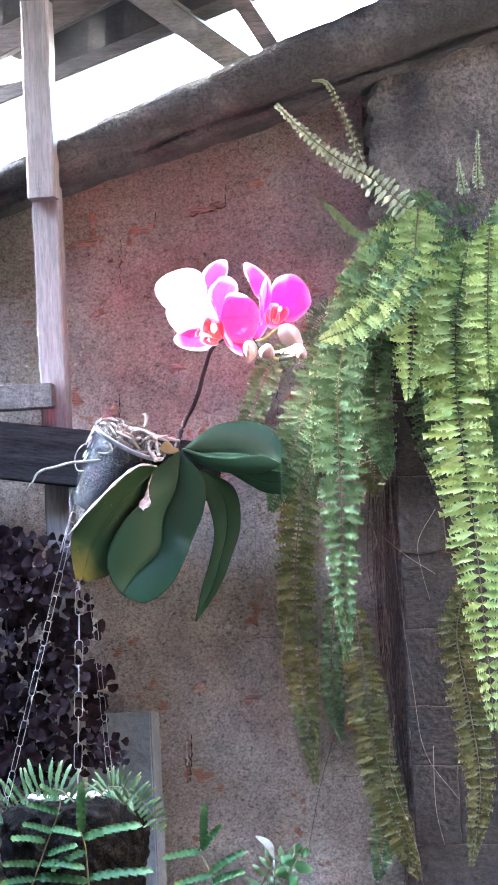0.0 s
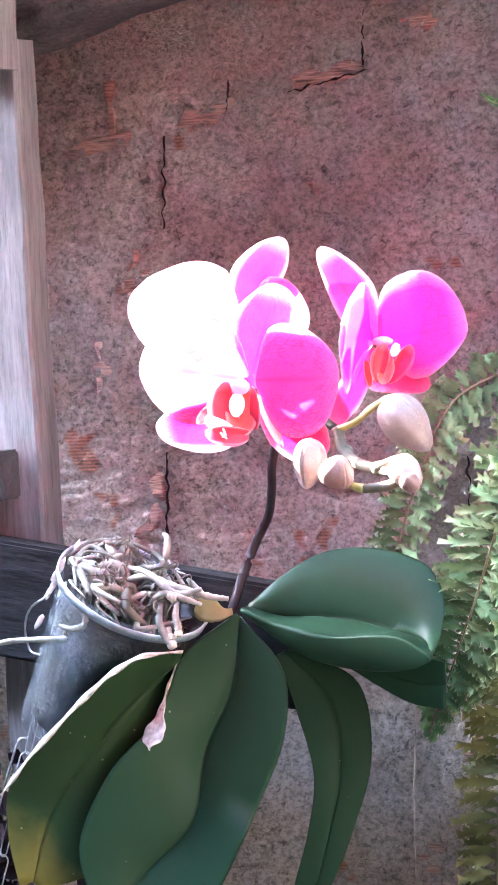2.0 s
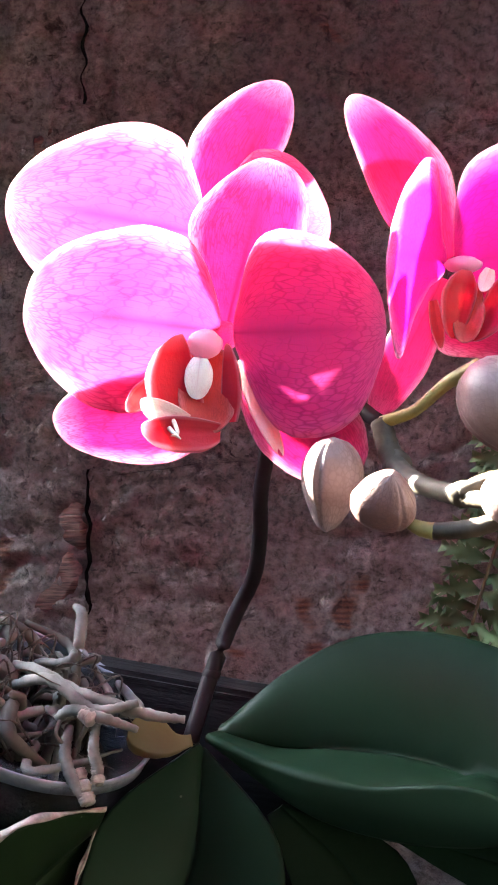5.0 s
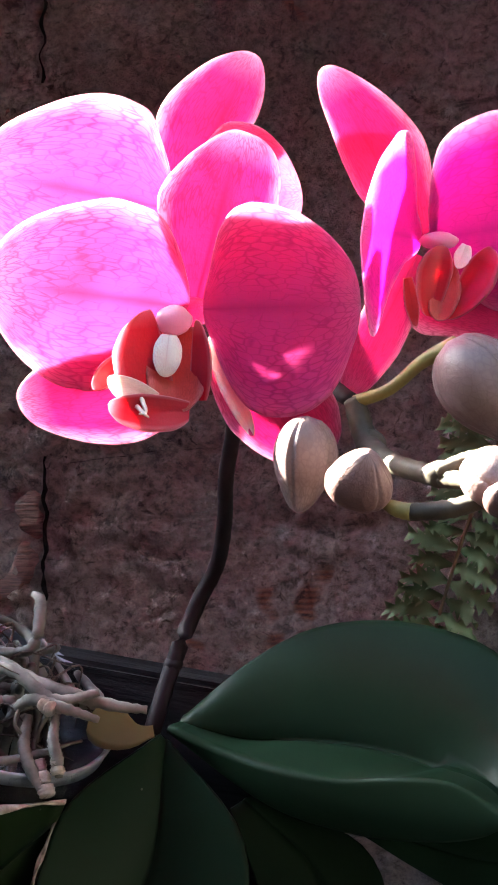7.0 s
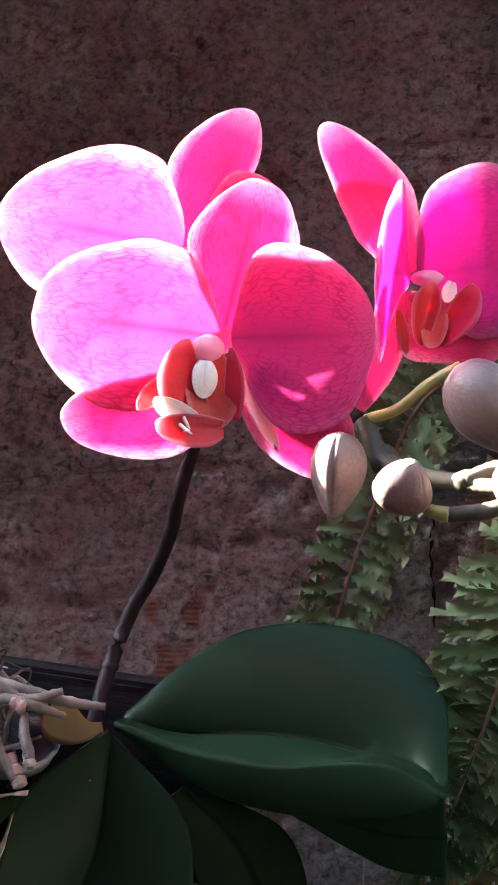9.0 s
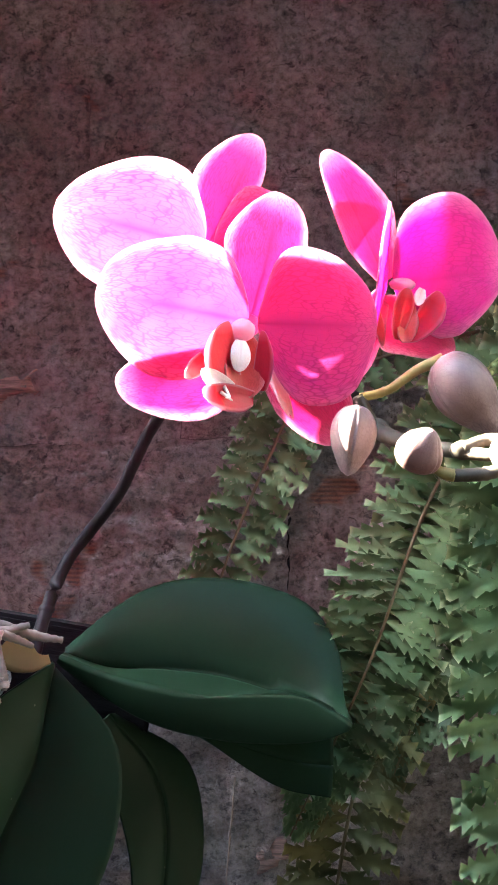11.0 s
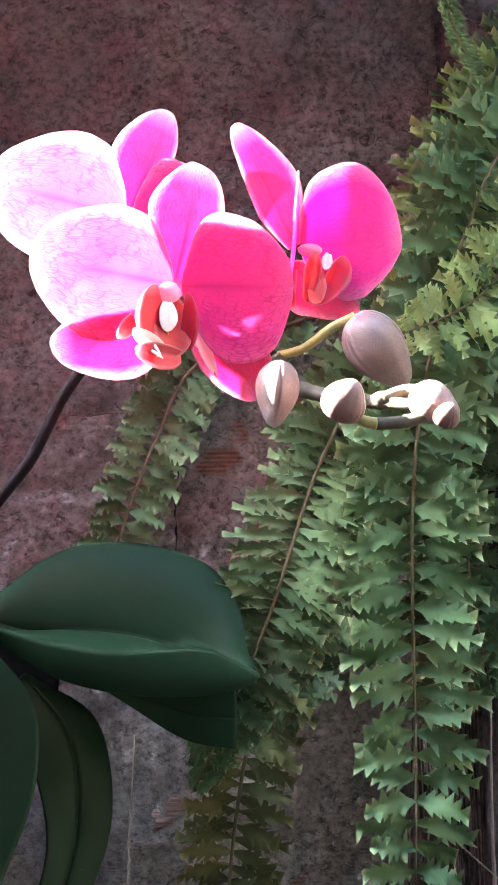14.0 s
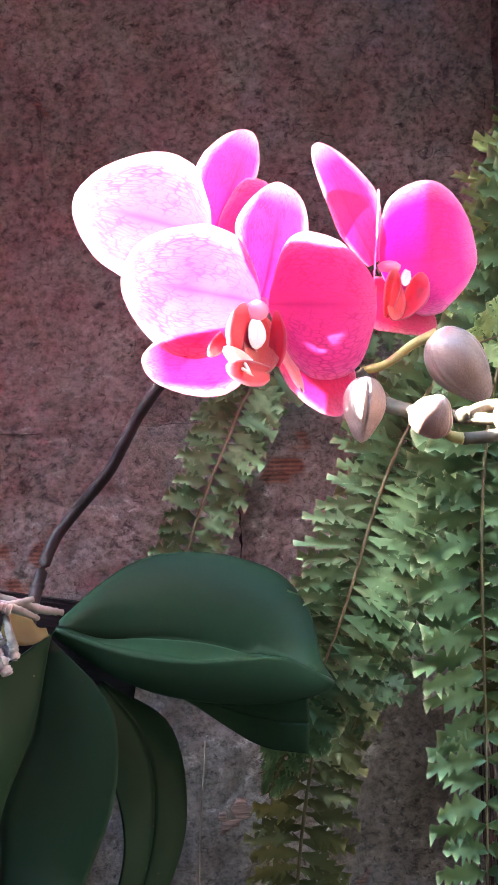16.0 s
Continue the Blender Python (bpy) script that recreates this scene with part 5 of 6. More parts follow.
FRONDS = [
    ([(0.254, -0.06, 0.192), (0.209, -0.095, 0.126), (0.177, -0.118, 0.022), (0.173, -0.122, -0.124), (0.17, -0.122, -0.308)], 0.029, M_FERN, 46),
    ([(0.272, -0.06, 0.216), (0.267, -0.07, 0.165), (0.261, -0.08, 0.071), (0.253, -0.09, -0.007)], 0.027, M_FERNLIGHT, 26),
    ([(0.27, -0.05, 0.204), (0.233, -0.058, 0.176), (0.199, -0.067, 0.131), (0.172, -0.075, 0.078)], 0.027, M_FERNLIGHT, 30),
    ([(0.274, -0.06, 0.18), (0.244, -0.09, 0.133), (0.207, -0.115, 0.084), (0.16, -0.132, 0.063)], 0.022, M_FERNLIGHT, 28),
    ([(0.226, -0.04, 0.099), (0.209, -0.043, 0.033), (0.209, -0.047, -0.034), (0.218, -0.05, -0.093)], 0.022, M_FERN, 28),
    ([(0.196, -0.055, 0.1), (0.144, -0.078, 0.022), (0.114, -0.088, -0.056), (0.082, -0.084, -0.127)], 0.026, M_FERN, 36),
    ([(0.163, -0.03, 0.084), (0.095, -0.034, 0.062), (0.07, -0.037, 0.023), (0.049, -0.041, -0.033), (0.04, -0.045, -0.076)], 0.017, M_FERN, 30),
    ([(0.136, -0.025, -0.041), (0.109, -0.027, -0.119), (0.097, -0.03, -0.225), (0.102, -0.032, -0.338), (0.111, -0.035, -0.447)], 0.022, M_FERNOLD, 46),
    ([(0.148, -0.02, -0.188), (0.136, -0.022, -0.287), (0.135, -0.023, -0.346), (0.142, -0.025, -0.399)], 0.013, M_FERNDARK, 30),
    ([(0.167, -0.03, -0.242), (0.176, -0.032, -0.342), (0.184, -0.035, -0.421), (0.205, -0.037, -0.5), (0.228, -0.04, -0.563)], 0.022, M_FERNOLD, 44),
    ([(0.33, -0.06, 0.175), (0.312, -0.07, 0.089), (0.309, -0.08, -0.018), (0.322, -0.09, -0.169), (0.334, -0.1, -0.396)], 0.036, M_FERNLIGHT, 54),
    ([(0.358, -0.08, 0.19), (0.353, -0.087, 0.123), (0.35, -0.093, 0.057), (0.35, -0.1, -0.003)], 0.024, M_FERNLIGHT, 24),
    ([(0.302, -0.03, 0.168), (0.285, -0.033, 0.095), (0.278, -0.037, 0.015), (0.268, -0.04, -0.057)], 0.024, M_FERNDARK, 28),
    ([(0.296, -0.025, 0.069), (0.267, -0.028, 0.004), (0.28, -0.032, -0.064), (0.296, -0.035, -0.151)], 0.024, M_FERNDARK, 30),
    ([(0.304, -0.05, -0.218), (0.289, -0.053, -0.283), (0.3, -0.055, -0.368), (0.308, -0.058, -0.459), (0.293, -0.06, -0.549)], 0.02, M_FERNOLD, 44),
    ([(0.195, -0.03, -0.032), (0.197, -0.03, -0.078), (0.2, -0.03, -0.112)], 0.018, M_FERNOLD, 16),
    ([(0.19, -0.02, 0.104), (0.164, -0.023, 0.112), (0.143, -0.027, 0.1), (0.126, -0.03, 0.074)], 0.02, M_FERNDARK, 20),
    ([(0.188, -0.02, 0.077), (0.165, -0.023, -0.002), (0.146, -0.027, -0.055), (0.127, -0.03, -0.107)], 0.024, M_FERNDARK, 28),
    ([(0.178, -0.03, -0.421), (0.195, -0.03, -0.467), (0.186, -0.03, -0.519), (0.178, -0.03, -0.563)], 0.018, M_FERNDARK, 26),
    ([(0.338, -0.03, 0.212), (0.305, -0.033, 0.201), (0.283, -0.037, 0.168), (0.261, -0.04, 0.123)], 0.024, M_FERN, 24),
    ([(0.374, -0.05, 0.206), (0.357, -0.057, 0.127), (0.357, -0.063, -0.006), (0.357, -0.07, -0.138)], 0.03, M_FERN, 40),
    ([(0.267, -0.06, 0.212), (0.223, -0.065, 0.256), (0.181, -0.07, 0.284), (0.143, -0.085, 0.319), (0.116, -0.1, 0.35)], 0.013, M_FERNTIP, 40),
    ([(0.211, -0.066, 0.271), (0.195, -0.066, 0.323), (0.178, -0.07, 0.367), (0.17, -0.075, 0.377), (0.158, -0.08, 0.378)], 0.005, M_FERNTIP, 34),
    ([(0.217, -0.065, 0.183), (0.2, -0.11, 0.192), (0.188, -0.15, 0.207), (0.174, -0.185, 0.222)], 0.0048, M_FERN, 22),
    ([(0.345, -0.062, 0.237), (0.349, -0.092, 0.264), (0.355, -0.120, 0.296)], 0.005, M_FERNTIP, 20),
    ([(0.328, -0.062, 0.232), (0.328, -0.092, 0.252), (0.330, -0.120, 0.265)], 0.005, M_FERNTIP, 16),
]
fern = thing("boston_fern", "large ruffled hanging fern with long pale green fronds", "fern", (0.29, -0.03, 0.2))
rng = random.Random(21)
# copies behind take the next darker green, standing in for shade between fronds
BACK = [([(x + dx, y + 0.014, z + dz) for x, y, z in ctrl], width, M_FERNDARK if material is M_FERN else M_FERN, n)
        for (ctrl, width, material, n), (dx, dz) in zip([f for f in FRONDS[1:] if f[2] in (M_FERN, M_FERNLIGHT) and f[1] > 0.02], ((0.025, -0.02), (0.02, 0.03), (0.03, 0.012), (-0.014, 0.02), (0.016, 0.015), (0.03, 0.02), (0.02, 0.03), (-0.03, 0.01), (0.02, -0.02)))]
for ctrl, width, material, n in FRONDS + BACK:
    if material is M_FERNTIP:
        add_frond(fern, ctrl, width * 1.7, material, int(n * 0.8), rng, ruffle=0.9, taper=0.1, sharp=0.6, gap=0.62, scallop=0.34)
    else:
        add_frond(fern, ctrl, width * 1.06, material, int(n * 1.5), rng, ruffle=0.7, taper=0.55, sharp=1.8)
g = Geo()
g.blob((0.3, -0.008, 0.175), (0.045, 0.014, 0.04), 4.0, 0.5, 10, 14)
part_at(fern, "crown", g, M_SOIL, "dark fibrous root mass", True)

# dry threads hanging behind the fronds
roots = thing("hanging_root", "thin dry fern runners hanging in front of the wall", "roots", (0.2, -0.03, -0.1))
rng = random.Random(5)
M_RUNNER = plain_mat("dry_fern_runner", (0.2, 0.155, 0.125), 0.8, 0, 0.3, 150, 0.2)
M_RUNNERDARK = plain_mat("dark_fern_root", (0.045, 0.026, 0.021), 0.9, 0, 0.4, 150, 0.1)


def runner(points, r, material):
    g = Geo()
    g.tube([(x, y, z) for x, z, y in points], [r, r * 0.85, r * 0.6], 26, 4)
    part_at(roots, "runner", g, material, "", True)


for pts in ([(0.219, -0.05), (0.2197, -0.1845), (0.2338, -0.3415), (0.2445, -0.4174), (0.2796, -0.4722)], [(0.2, -0.1564), (0.2323, -0.1852), (0.2671, -0.2097)],
            [(0.2712, -0.1339), (0.249, -0.1683), (0.2496, -0.1997), (0.2586, -0.2404)], [(0.0587, -0.107), (0.0536, -0.188), (0.0585, -0.2918), (0.0944, -0.4368)],
            [(0.0881, -0.2485), (0.0776, -0.3197), (0.0864, -0.4408)], [(0.211, -0.3714), (0.2018, -0.4331), (0.2276, -0.5228), (0.234, -0.57)],
            [(0.1672, -0.4314), (0.1694, -0.4759), (0.1937, -0.568)], [(0.1992, -0.1698), (0.1808, -0.218), (0.1253, -0.3223)],
            [(0.2535, -0.409), (0.2532, -0.4798), (0.2611, -0.5243)], [(0.1867, -0.1061), (0.1994, -0.1653), (0.2138, -0.211)]):
    runner([(x, z, -0.045 + 0.004 * math.sin(40 * x + 9 * z)) for x, z in pts], 0.00042, M_RUNNER)
runner([(0.1402, -0.3856, -0.045), (0.1188, -0.4468, -0.045), (0.1016, -0.5171, -0.045)], 0.0004, M_RUNNERDARK)
# mat of fine dark roots beside the pier, also standing for the gap's shade
for k in range(34):
    x, z = rng.uniform(0.188, 0.216), rng.uniform(-0.16, -0.02)
    ln = rng.uniform(0.2, 0.45)
    runner([(x, z, -0.004), (x + rng.uniform(-0.006, 0.006), z - ln * 0.4, rng.uniform(-0.02, -0.006)), (0.206 + 0.5 * (x - 0.2) + rng.uniform(-0.006, 0.008), z - ln * 0.75, -0.008), (0.208 + rng.uniform(-0.008, 0.012), z - ln, -0.006)], 0.0005, M_RUNNERDARK)

# ---------------------------------------------------------------- dark purple plant
purple = thing("purple_plant", "bushy plant with near-black purple lobed leaves", "plant", (-0.22, -0.09, -0.38))
rng = random.Random(8)
g = Geo()


def lobed_leaf(geo, c, r, face, spin):
    """Three heart-shaped leaflets on one stalk."""
    f = unit(face)
    a = unit(np.cross(f, (0.1, 0.2, 0.97)))
    b = np.cross(f, a)
    for k in range(3):
        th = spin + k * 2.094
        d = math.cos(th) * a + math.sin(th) * b
        geo.blade([c + d * r * 0.08, c + d * r * 0.55 + f * r * 0.08, c + d * r], r * 0.52, f, n=7, m=5, fold=0.25, p=1.9, q=0.7)


for i in range(420):
    u, v = rng.random(), rng.random()
    z = -0.14 - 0.29 * v
    xr = -0.13 - 0.04 * max(0.0, (z + 0.22) / 0.1) - 0.03 * max(0.0, (-0.33 - z) / 0.1)
    x = xr - u * (xr + 0.36)
    c = np.array((x, rng.uniform(-0.115, -0.05), z))
    lobed_leaf(g, c, rng.uniform(0.011, 0.018), (rng.uniform(-0.5, 0.5), -1, rng.uniform(-0.3, 0.9)), rng.uniform(0, 2))
for i in range(16):
    c = np.array((rng.uniform(-0.14, -0.1), rng.uniform(-0.12, -0.09), rng.uniform(-0.42, -0.375)))
    lobed_leaf(g, c, rng.uniform(0.008, 0.013), (rng.uniform(-0.5, 0.5), -1, rng.uniform(-0.3, 0.9)), rng.uniform(0, 2))
part_at(purple, "foliage", g, M_PURPLE, "", True)
for i in range(14):
    x = rng.uniform(-0.33, -0.15)
    g = Geo()
    g.tube([(-0.22 + rng.uniform(-0.02, 0.02), -0.06, -0.55), (x * 0.6 - 0.09, -0.075, -0.35), (x, -0.08, rng.uniform(-0.3, -0.16))], [0.002, 0.0016, 0.001], 10, 5)
    part_at(purple, "stem", g, M_STEM, "", True)

# ---------------------------------------------------------------- hanging basket on chains
basket = thing("hanging_basket", "black hanging basket of dark soil on wire chains", "basket", (-0.15, -0.17, -0.55))
side = np.array([(0.001, -0.14), (0.05, -0.135), (0.066, -0.11), (0.076, -0.02), (0.082, 0.05), (0.083, 0.076), (0.077, 0.09), (0.05, 0.097), (0.001, 0.1)])
run = np.concatenate([[0], np.cumsum(np.linalg.norm(np.diff(side, axis=0), axis=1))])
bowl = lathe([(float(np.interp(q, run, side[:, 0])), float(np.interp(q, run, side[:, 1]))) for q in np.linspace(0, run[-1], 90)], 130)


def crumble(x, y, z):
    k = 1 + 0.1 * noise.noise(Vector((x, y, z)) * 40) + 0.08 * noise.noise(Vector((x, y, z)) * 120) + 0.04 * noise.noise(Vector((x, y, z)) * 300)
    return (x * k, y * k, z + 0.008 * noise.noise(Vector((x, y, z + 1)) * 70))


bowl.v = [crumble(*v) for v in bowl.v]
bowl.done("bowl", M_SOIL, basket, "rough dark clod of peaty soil and fibre")
rng = random.Random(3)
for i in range(30):
    a, r = rng.uniform(0, 6.28), 0.062 * math.sqrt(rng.random())
    g = Geo()
    s = rng.choice((0.0012, 0.0018, 0.003, 0.0055))
    g.blob((r * math.cos(a), r * math.sin(a), 0.101 + s * 0.4), (s * rng.uniform(0.8, 1.6), s, s * rng.uniform(0.6, 1.1)), i * 1.3, 0.6, 4, 6)
    g.done("white_stone", M_PERLITE, basket, "", False)


def link_geo(ln, w, wire, rot):
    """One long oval link of bent wire, hanging along -z."""
    pts = []
    for k in range(24):
        a = 2 * math.pi * k / 24
        x, z = math.cos(a), math.sin(a)
        zz = (ln / 2 - w) * (1 if z > 0 else -1) + z * w
        pts.append(np.array((x * w * math.cos(rot), x * w * math.sin(rot), zz - ln / 2)))
    geo = Geo()
    rows = []
    for k in range(24):
        t = unit(pts[(k + 1) % 24] - pts[k - 1])
        nrm = np.array((-math.sin(rot), math.cos(rot), 0))
        b = np.cross(t, nrm)
        rows.append([pts[k] + wire * (math.cos(q) * nrm + math.sin(q) * b) for q in np.linspace(0, 2 * math.pi, 6, endpoint=False)])
    rows.append(rows[0])
    geo.grid(np.array(rows), closed=True)
    return geo


def chain(a, b, ln=0.031, w=0.0055, wire=0.0005):
    a, b = Vector(a), Vector(b)
    top = thing("chain", "thin galvanised chain of long wire links", "chain", a, group="chains of the hanging basket")
    q = (b - a).to_track_quat("-Z", "Y").to_matrix().to_4x4()
    top.matrix_world = Matrix.Translation(a) @ q
    meshes = []
    for rot in (0.25, 0.25 + math.pi / 2):
        geo = link_geo(ln, w, wire, rot)
        me = bpy.data.meshes.new("link")
        me.from_pydata([tuple(v) for v in geo.v], [], geo.f)
        me.polygons.foreach_set("use_smooth", [True] * len(me.polygons))
        me.materials.append(M_CHAIN)
        meshes.append(me)
    n = int((b - a).length / (ln - 2.6 * wire)) + 1
    for k in range(n):
        ob = new("link", meshes[k % 2])
        ob.parent = top
        ob.location = (0, 0, -k * (ln - 2.6 * wire))


chain((-0.1365, -0.13, -0.1), (-0.2214, -0.2, -0.4504), 0.031, 0.0042, 0.0004)
chain((-0.1335, -0.131, -0.09), (-0.139, -0.19, -0.46), 0.031, 0.0046, 0.0004)
chain((-0.1305, -0.132, -0.1), (-0.1044, -0.165, -0.45), 0.03, 0.004, 0.00025)

# fern in the basket: long narrow leaflets with scalloped edges and pale ends
def long_leaflet(geo, a, b, rng):
    """A strap with rounded teeth and a sunken midrib from the rachis (a) to its blunt end (b)."""
    a, b = np.array(a), np.array(b)
    ln = np.linalg.norm(b - a)
    d = (b - a) / ln
    face = unit(np.array((rng.uniform(-0.2, 0.2), -0.9, rng.uniform(0.2, 0.7))))
    w2 = unit(np.cross(d, face))
    up = np.cross(w2, d)
    hw, n, arch = 0.0034 + 0.05 * ln, 31, rng.uniform(0.02, 0.08)
    rows = []
    for k in range(n):
        u = k / (n - 1)
        prof = (0.45 + 0.55 * min(1, u * 7)) * (1 - 0.28 * u) * math.sqrt(max(0.02, 1 - max(0.0, (u - 0.9) / 0.1) ** 2))
        tooth = (1.0 if k % 2 else 0.78) * rng.uniform(0.94, 1.06)
        c = a + (b - a) * u + up * ln * arch * math.sin(math.pi * u) - np.array((0, 0, 1)) * ln * 0.05 * u * u
        rows.append([c + w2 * e * hw * prof * (tooth if abs(e) == 1 else 1.0) + up * hw * (0.22 * abs(e) + (0.4 * math.sin(k * 1.57 + e) if abs(e) == 1 else 0.0)) for e in (-1, -0.6, 0, 0.6, 1)])
    geo.grid(np.array(rows))


def long_frond(top, ctrl, leaflets, y0, y1, rng):
    g = Geo()
    g.tube(ctrl, [0.0011, 0.0009, 0.0006], 24, 6)
    fr = part_at(top, "frond", g, M_RACHISF, "", True)
    g = Geo()
    for x0, z0, x1, z1 in leaflets:
        long_leaflet(g, (x0, y0, z0), (x1, y1 + rng.uniform(-0.008, 0.008), z1), rng)
    inv = top.matrix_world.inverted()
    g.v = [tuple(inv @ Vector(v)) for v in g.v]
    g.done("blade", M_BRIGHTFERN, fr, "", True)


low = thing("basket_fern", "bright green fern with long scalloped leaflets", "fern", (-0.13, -0.2, -0.48))
rng = random.Random(14)
long_frond(low, [(-0.19, -0.27, -0.575), (-0.1757, -0.27, -0.5427), (-0.1589, -0.27, -0.5031), (-0.1422, -0.27, -0.4643), (-0.138, -0.27, -0.4463)],
           [(-0.1586, -0.496, -0.1936, -0.4886), (-0.1555, -0.5105, -0.1159, -0.4992), (-0.1672, -0.5208, -0.206, -0.5168), (-0.1635, -0.5209, -0.1097, -0.5246), (-0.1488, -0.4856, -0.1817, -0.4729),
            (-0.1505, -0.4819, -0.1136, -0.4886), (-0.1403, -0.4643, -0.1751, -0.4516), (-0.1717, -0.5368, -0.2088, -0.5382), (-0.1708, -0.535, -0.1085, -0.5389), (-0.1414, -0.4463, -0.1592, -0.4308), (-0.18, -0.554, -0.125, -0.561), (-0.183, -0.56, -0.215, -0.565)], -0.27, -0.285, rng)
long_frond(low, [(-0.109, -0.27, -0.575), (-0.1106, -0.27, -0.5455), (-0.1124, -0.27, -0.5052), (-0.1164, -0.27, -0.4871)],
           [(-0.1145, -0.4943, -0.0429, -0.4786), (-0.1114, -0.5394, -0.0306, -0.5298), (-0.1126, -0.5088, -0.1506, -0.5264), (-0.1164, -0.4871, -0.1115, -0.4277)], -0.27, -0.285, rng)
for ctrl, width, material, n in (
    ([(-0.1252, -0.21, -0.4695), (-0.1586, -0.2, -0.4384), (-0.2009, -0.19, -0.4454), (-0.2421, -0.19, -0.4716)], 0.036, M_FERN, 18),
    ([(-0.1211, -0.2, -0.4698), (-0.1043, -0.18, -0.4393), (-0.0718, -0.18, -0.4504), (-0.0411, -0.18, -0.4905)], 0.024, M_FERN, 24),
    ([(-0.1153, -0.2, -0.4891), (-0.0945, -0.2, -0.4647), (-0.0675, -0.2, -0.4469)], 0.02, M_FERNDARK, 9),
):
    add_frond(low, ctrl, width, material, n, rng, ruffle=0.3, taper=0.75, gap=0.46, scallop=0.22, droop=0.05, teeth=(8, 10), tip=4.0)

side_fern = thing("small_fern", "small bright green fern growing below the wall", "fern", (0.06, -0.16, -0.62))
long_frond(side_fern, [(0.045, -0.19, -0.6), (0.0182, -0.19, -0.5542), (0.0081, -0.19, -0.5312), (0.0021, -0.19, -0.5156)],
           [(0.0013, -0.5163, -0.0398, -0.5197), (0.0033, -0.5146, 0.0311, -0.4846), (0.006, -0.5129, 0.0108, -0.4582), (0.0113, -0.5422, 0.0576, -0.5149), (0.013, -0.5441, -0.0282, -0.5518), (0.0146, -0.5515, 0.0564, -0.5384)], -0.19, -0.2, rng)
for ctrl, width, material, n in (
    ([(0.0733, -0.16, -0.5999), (0.0939, -0.19, -0.5617), (0.1099, -0.2, -0.537), (0.1252, -0.2, -0.5125)], 0.018, M_BRIGHTFERN, 5),
    ([(0.0454, -0.15, -0.5992), (0.0693, -0.16, -0.549), (0.0898, -0.16, -0.5309), (0.1152, -0.16, -0.5415)], 0.02, M_FERNDARK, 10),
):
    add_frond(side_fern, ctrl, width, material, n, rng, ruffle=0.3, taper=0.7, gap=0.38, scallop=0.22, droop=0.05, teeth=(8, 10), tip=4.0)
g = Geo()
g.blade([(0.088, -0.2, -0.528), (0.083, -0.2, -0.512), (0.068, -0.2, -0.501)], 0.0045, (0.3, -1, 0.3), n=10, m=5, q=0.8)
g.tube([(0.088, -0.2, -0.53), (0.08, -0.17, -0.6), (0.075, -0.16, -0.64)], [0.001, 0.001, 0.001], 8, 5)
part_at(side_fern, "pale_leaf", g, M_ROOT, "pale dry leaf", True)
g = Geo()
g.blob((0.06, -0.15, -0.98), (0.13, 0.1, 0.345), 2.0, 0.2, 14, 18)
tagged(g.done("earth_mound", M_SOIL), "mound of dark earth at the foot of the wall", "soil")

# ---------------------------------------------------------------- bricks of the wall and of the pier
rng = random.Random(2)
for k in range(len(COURSES) - 1):
    x = OFFSETS[k] - 0.094 * 4
    i = 0
    while x < 0.5:
        if x > -0.48 and x < 0.205:
            geo = brick_front(x, min(x + 0.094, 0.203 + 0.003 * math.sin(k * 2.4)), COURSES[k], COURSES[k + 1], rng.uniform(-0.0004, 0.0005), 0.0095, i + 17 * k, rng.choice((0.00002, 0.00002, 0.00002, 0.00002, 0.00025)))
            geo.done("brick", M_CEMENT, wall)
        x += 0.094
        i += 1
# places where the wash has broken off along the joints and the ribbed clay shows
for k, (x0, z0, x1, z1) in enumerate([(-0.093, 0.226, -0.052, 0.236), (-0.018, 0.244, 0.032, 0.252), (-0.139, 0.218, -0.131, 0.258), (-0.171, 0.212, -0.117, 0.222), (-0.141, 0.131, -0.113, 0.138), (-0.131, 0.142, -0.118, 0.155), (-0.157, 0.064, -0.145, 0.104), (-0.123, 0.003, -0.113, 0.020), (-0.137, -0.018, -0.115, -0.005), (-0.048, 0.057, -0.027, 0.062), (0.035, -0.222, 0.054, -0.197), (0.016, -0.348, 0.044, -0.338), (-0.052, -0.446, -0.044, -0.382), (0.053, 0.272, 0.081, 0.278), (-0.040, -0.330, -0.020, -0.322), (0.066, -0.150, 0.084, -0.143)]):
    tall = abs(z1 - z0) > abs(x1 - x0)
    nx, nz = 9, 7
    pts = np.zeros((nz, nx, 3))
    w = 0.006 if not tall else abs(x1 - x0)
    for j in range(nz):
        for i in range(nx):
            s_, t_ = i / (nx - 1), j / (nz - 1)
            if tall:
                x, z = min(x0, x1) + abs(x1 - x0) * s_, min(z0, z1) + abs(z1 - z0) * t_
            else:
                x, z = x0 + (x1 - x0) * s_, z0 + (z1 - z0) * s_ + (t_ - 0.5) * 2 * w
            x += 0.006 * noise.noise(Vector((x * 90, z * 160, k)))
            z += 0.005 * noise.noise(Vector((x * 160, z * 90, k + 9)))
            rim = i in (0, nx - 1) or j in (0, nz - 1)
            pts[j, i] = (x, 0.002 if rim else -0.0009 + 0.00018 * math.sin(z * 1500), z)
    geo = Geo()
    geo.grid(pts)
    geo.done("brick_face", M_CLAY, wall)
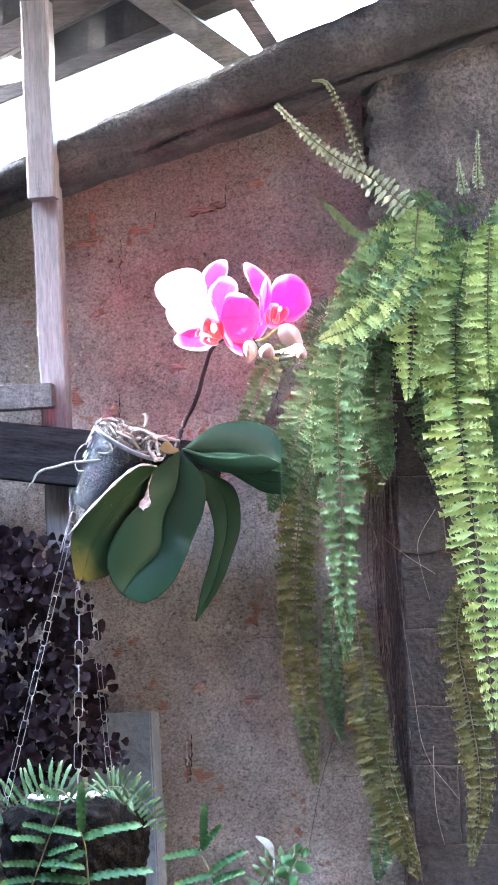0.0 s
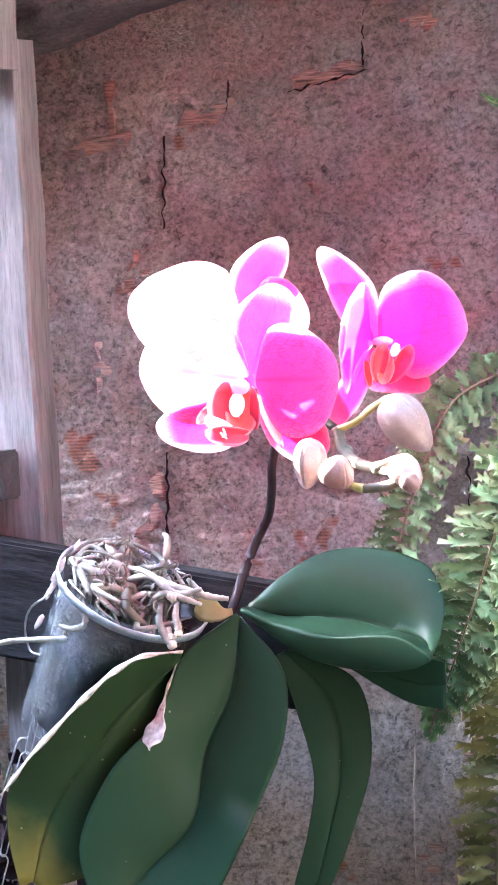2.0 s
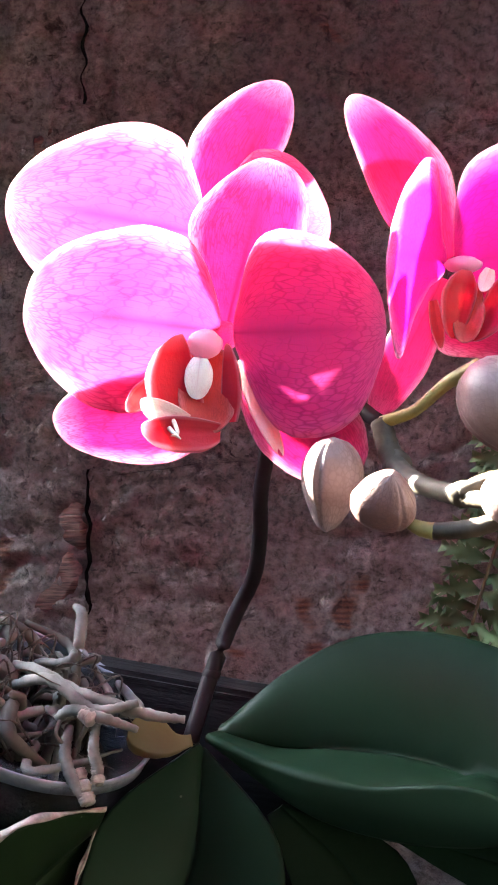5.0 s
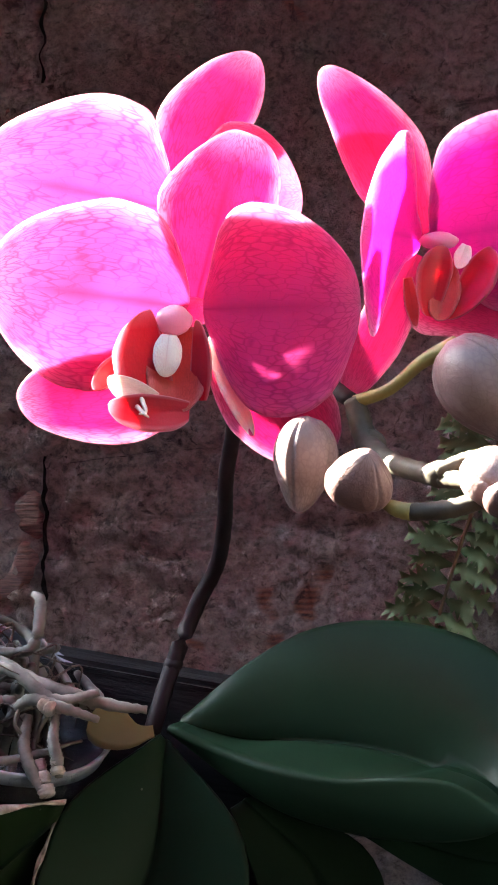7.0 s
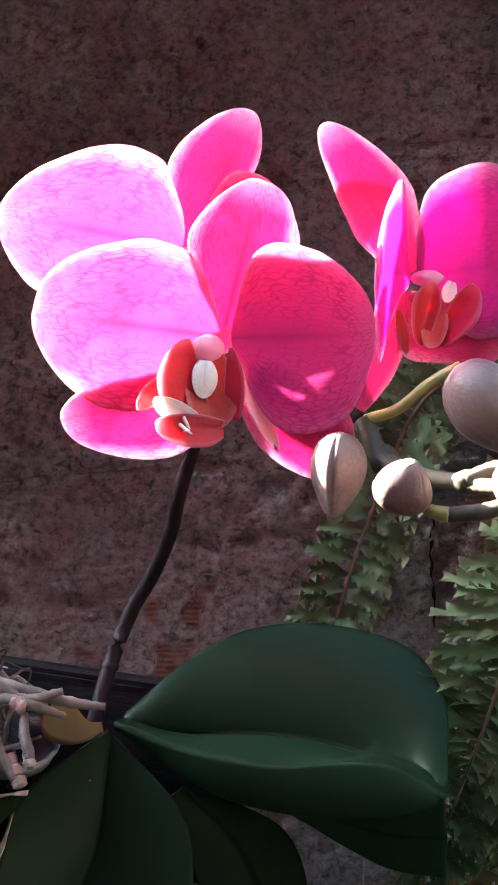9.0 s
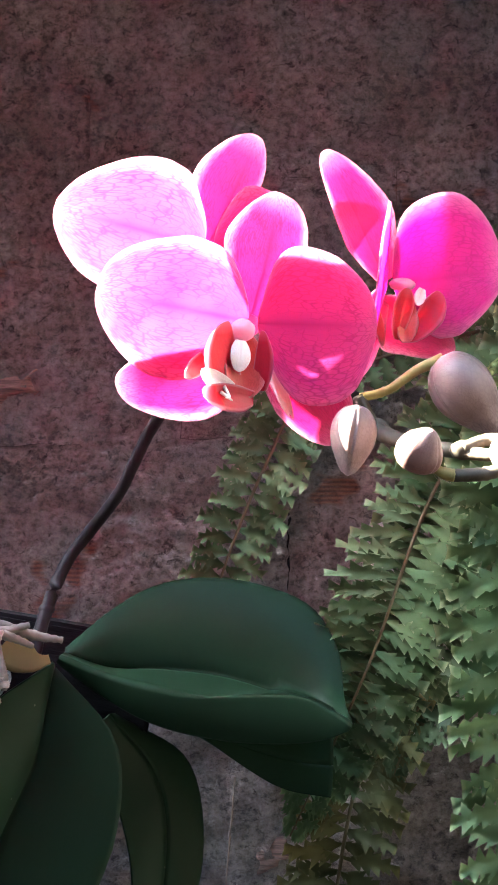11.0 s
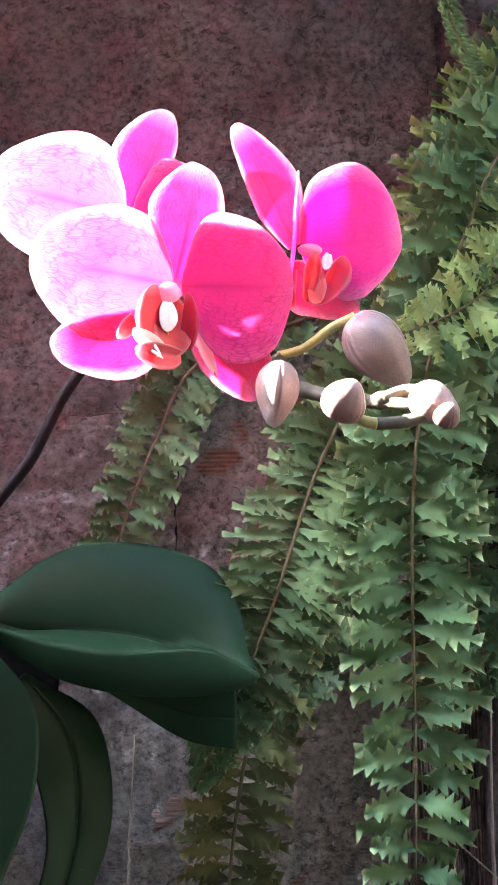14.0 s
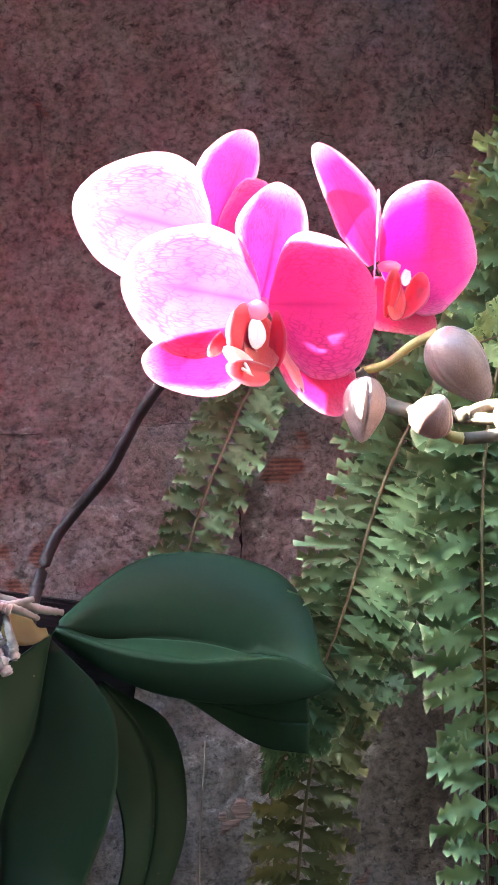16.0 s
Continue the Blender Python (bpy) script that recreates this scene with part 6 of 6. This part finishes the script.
# open joints, their inner shade laid on as thin soil-coloured strips
for k, (x0, z0, x1, z1, w) in enumerate([(-0.1105, 0.032, -0.1140, -0.022, 0.0005), (-0.1000, 0.220, -0.1040, 0.165, 0.0003), (-0.0560, 0.250, -0.0580, 0.230, 0.0008), (-0.0420, -0.381, -0.0460, -0.440, 0.0016), (0.0330, 0.284, 0.0300, 0.252, 0.0010),
                                         (0.0690, -0.226, 0.0670, -0.240, 0.0020), (0.0820, 0.024, 0.0815, -0.030, 0.0010), (-0.0180, 0.240, 0.0340, 0.2495, 0.0012), (0.0400, -0.270, 0.0880, -0.272, 0.0007), (-0.1000, -0.100, -0.0300, -0.104, 0.0005)]):
    n = 28
    pts = np.zeros((n, 4, 3))
    along = unit((x1 - x0, 0, z1 - z0))
    across = np.array((-along[2], 0, along[0]))
    for i in range(n):
        s_ = i / (n - 1)
        c = np.array((x0 + (x1 - x0) * s_, 0, z0 + (z1 - z0) * s_)) + across * 0.0022 * noise.noise(Vector((s_ * 9, k, 2)))
        ww = 0.7 * w * max(0.03, 0.45 + 1.7 * noise.noise(Vector((s_ * 11, k * 3, 7)))) * min(1, 8 * s_, 8 * (1 - s_)) + 0.00004
        for j, (u, y) in enumerate(((-1, 0.001), (-0.8, -0.0017), (0.8, -0.0017), (1, 0.001))):
            pts[i, j] = c + across * u * ww + np.array((0, y, 0))
    geo = Geo()
    geo.grid(pts)
    geo.done("joint_crack", M_SOIL, wall)
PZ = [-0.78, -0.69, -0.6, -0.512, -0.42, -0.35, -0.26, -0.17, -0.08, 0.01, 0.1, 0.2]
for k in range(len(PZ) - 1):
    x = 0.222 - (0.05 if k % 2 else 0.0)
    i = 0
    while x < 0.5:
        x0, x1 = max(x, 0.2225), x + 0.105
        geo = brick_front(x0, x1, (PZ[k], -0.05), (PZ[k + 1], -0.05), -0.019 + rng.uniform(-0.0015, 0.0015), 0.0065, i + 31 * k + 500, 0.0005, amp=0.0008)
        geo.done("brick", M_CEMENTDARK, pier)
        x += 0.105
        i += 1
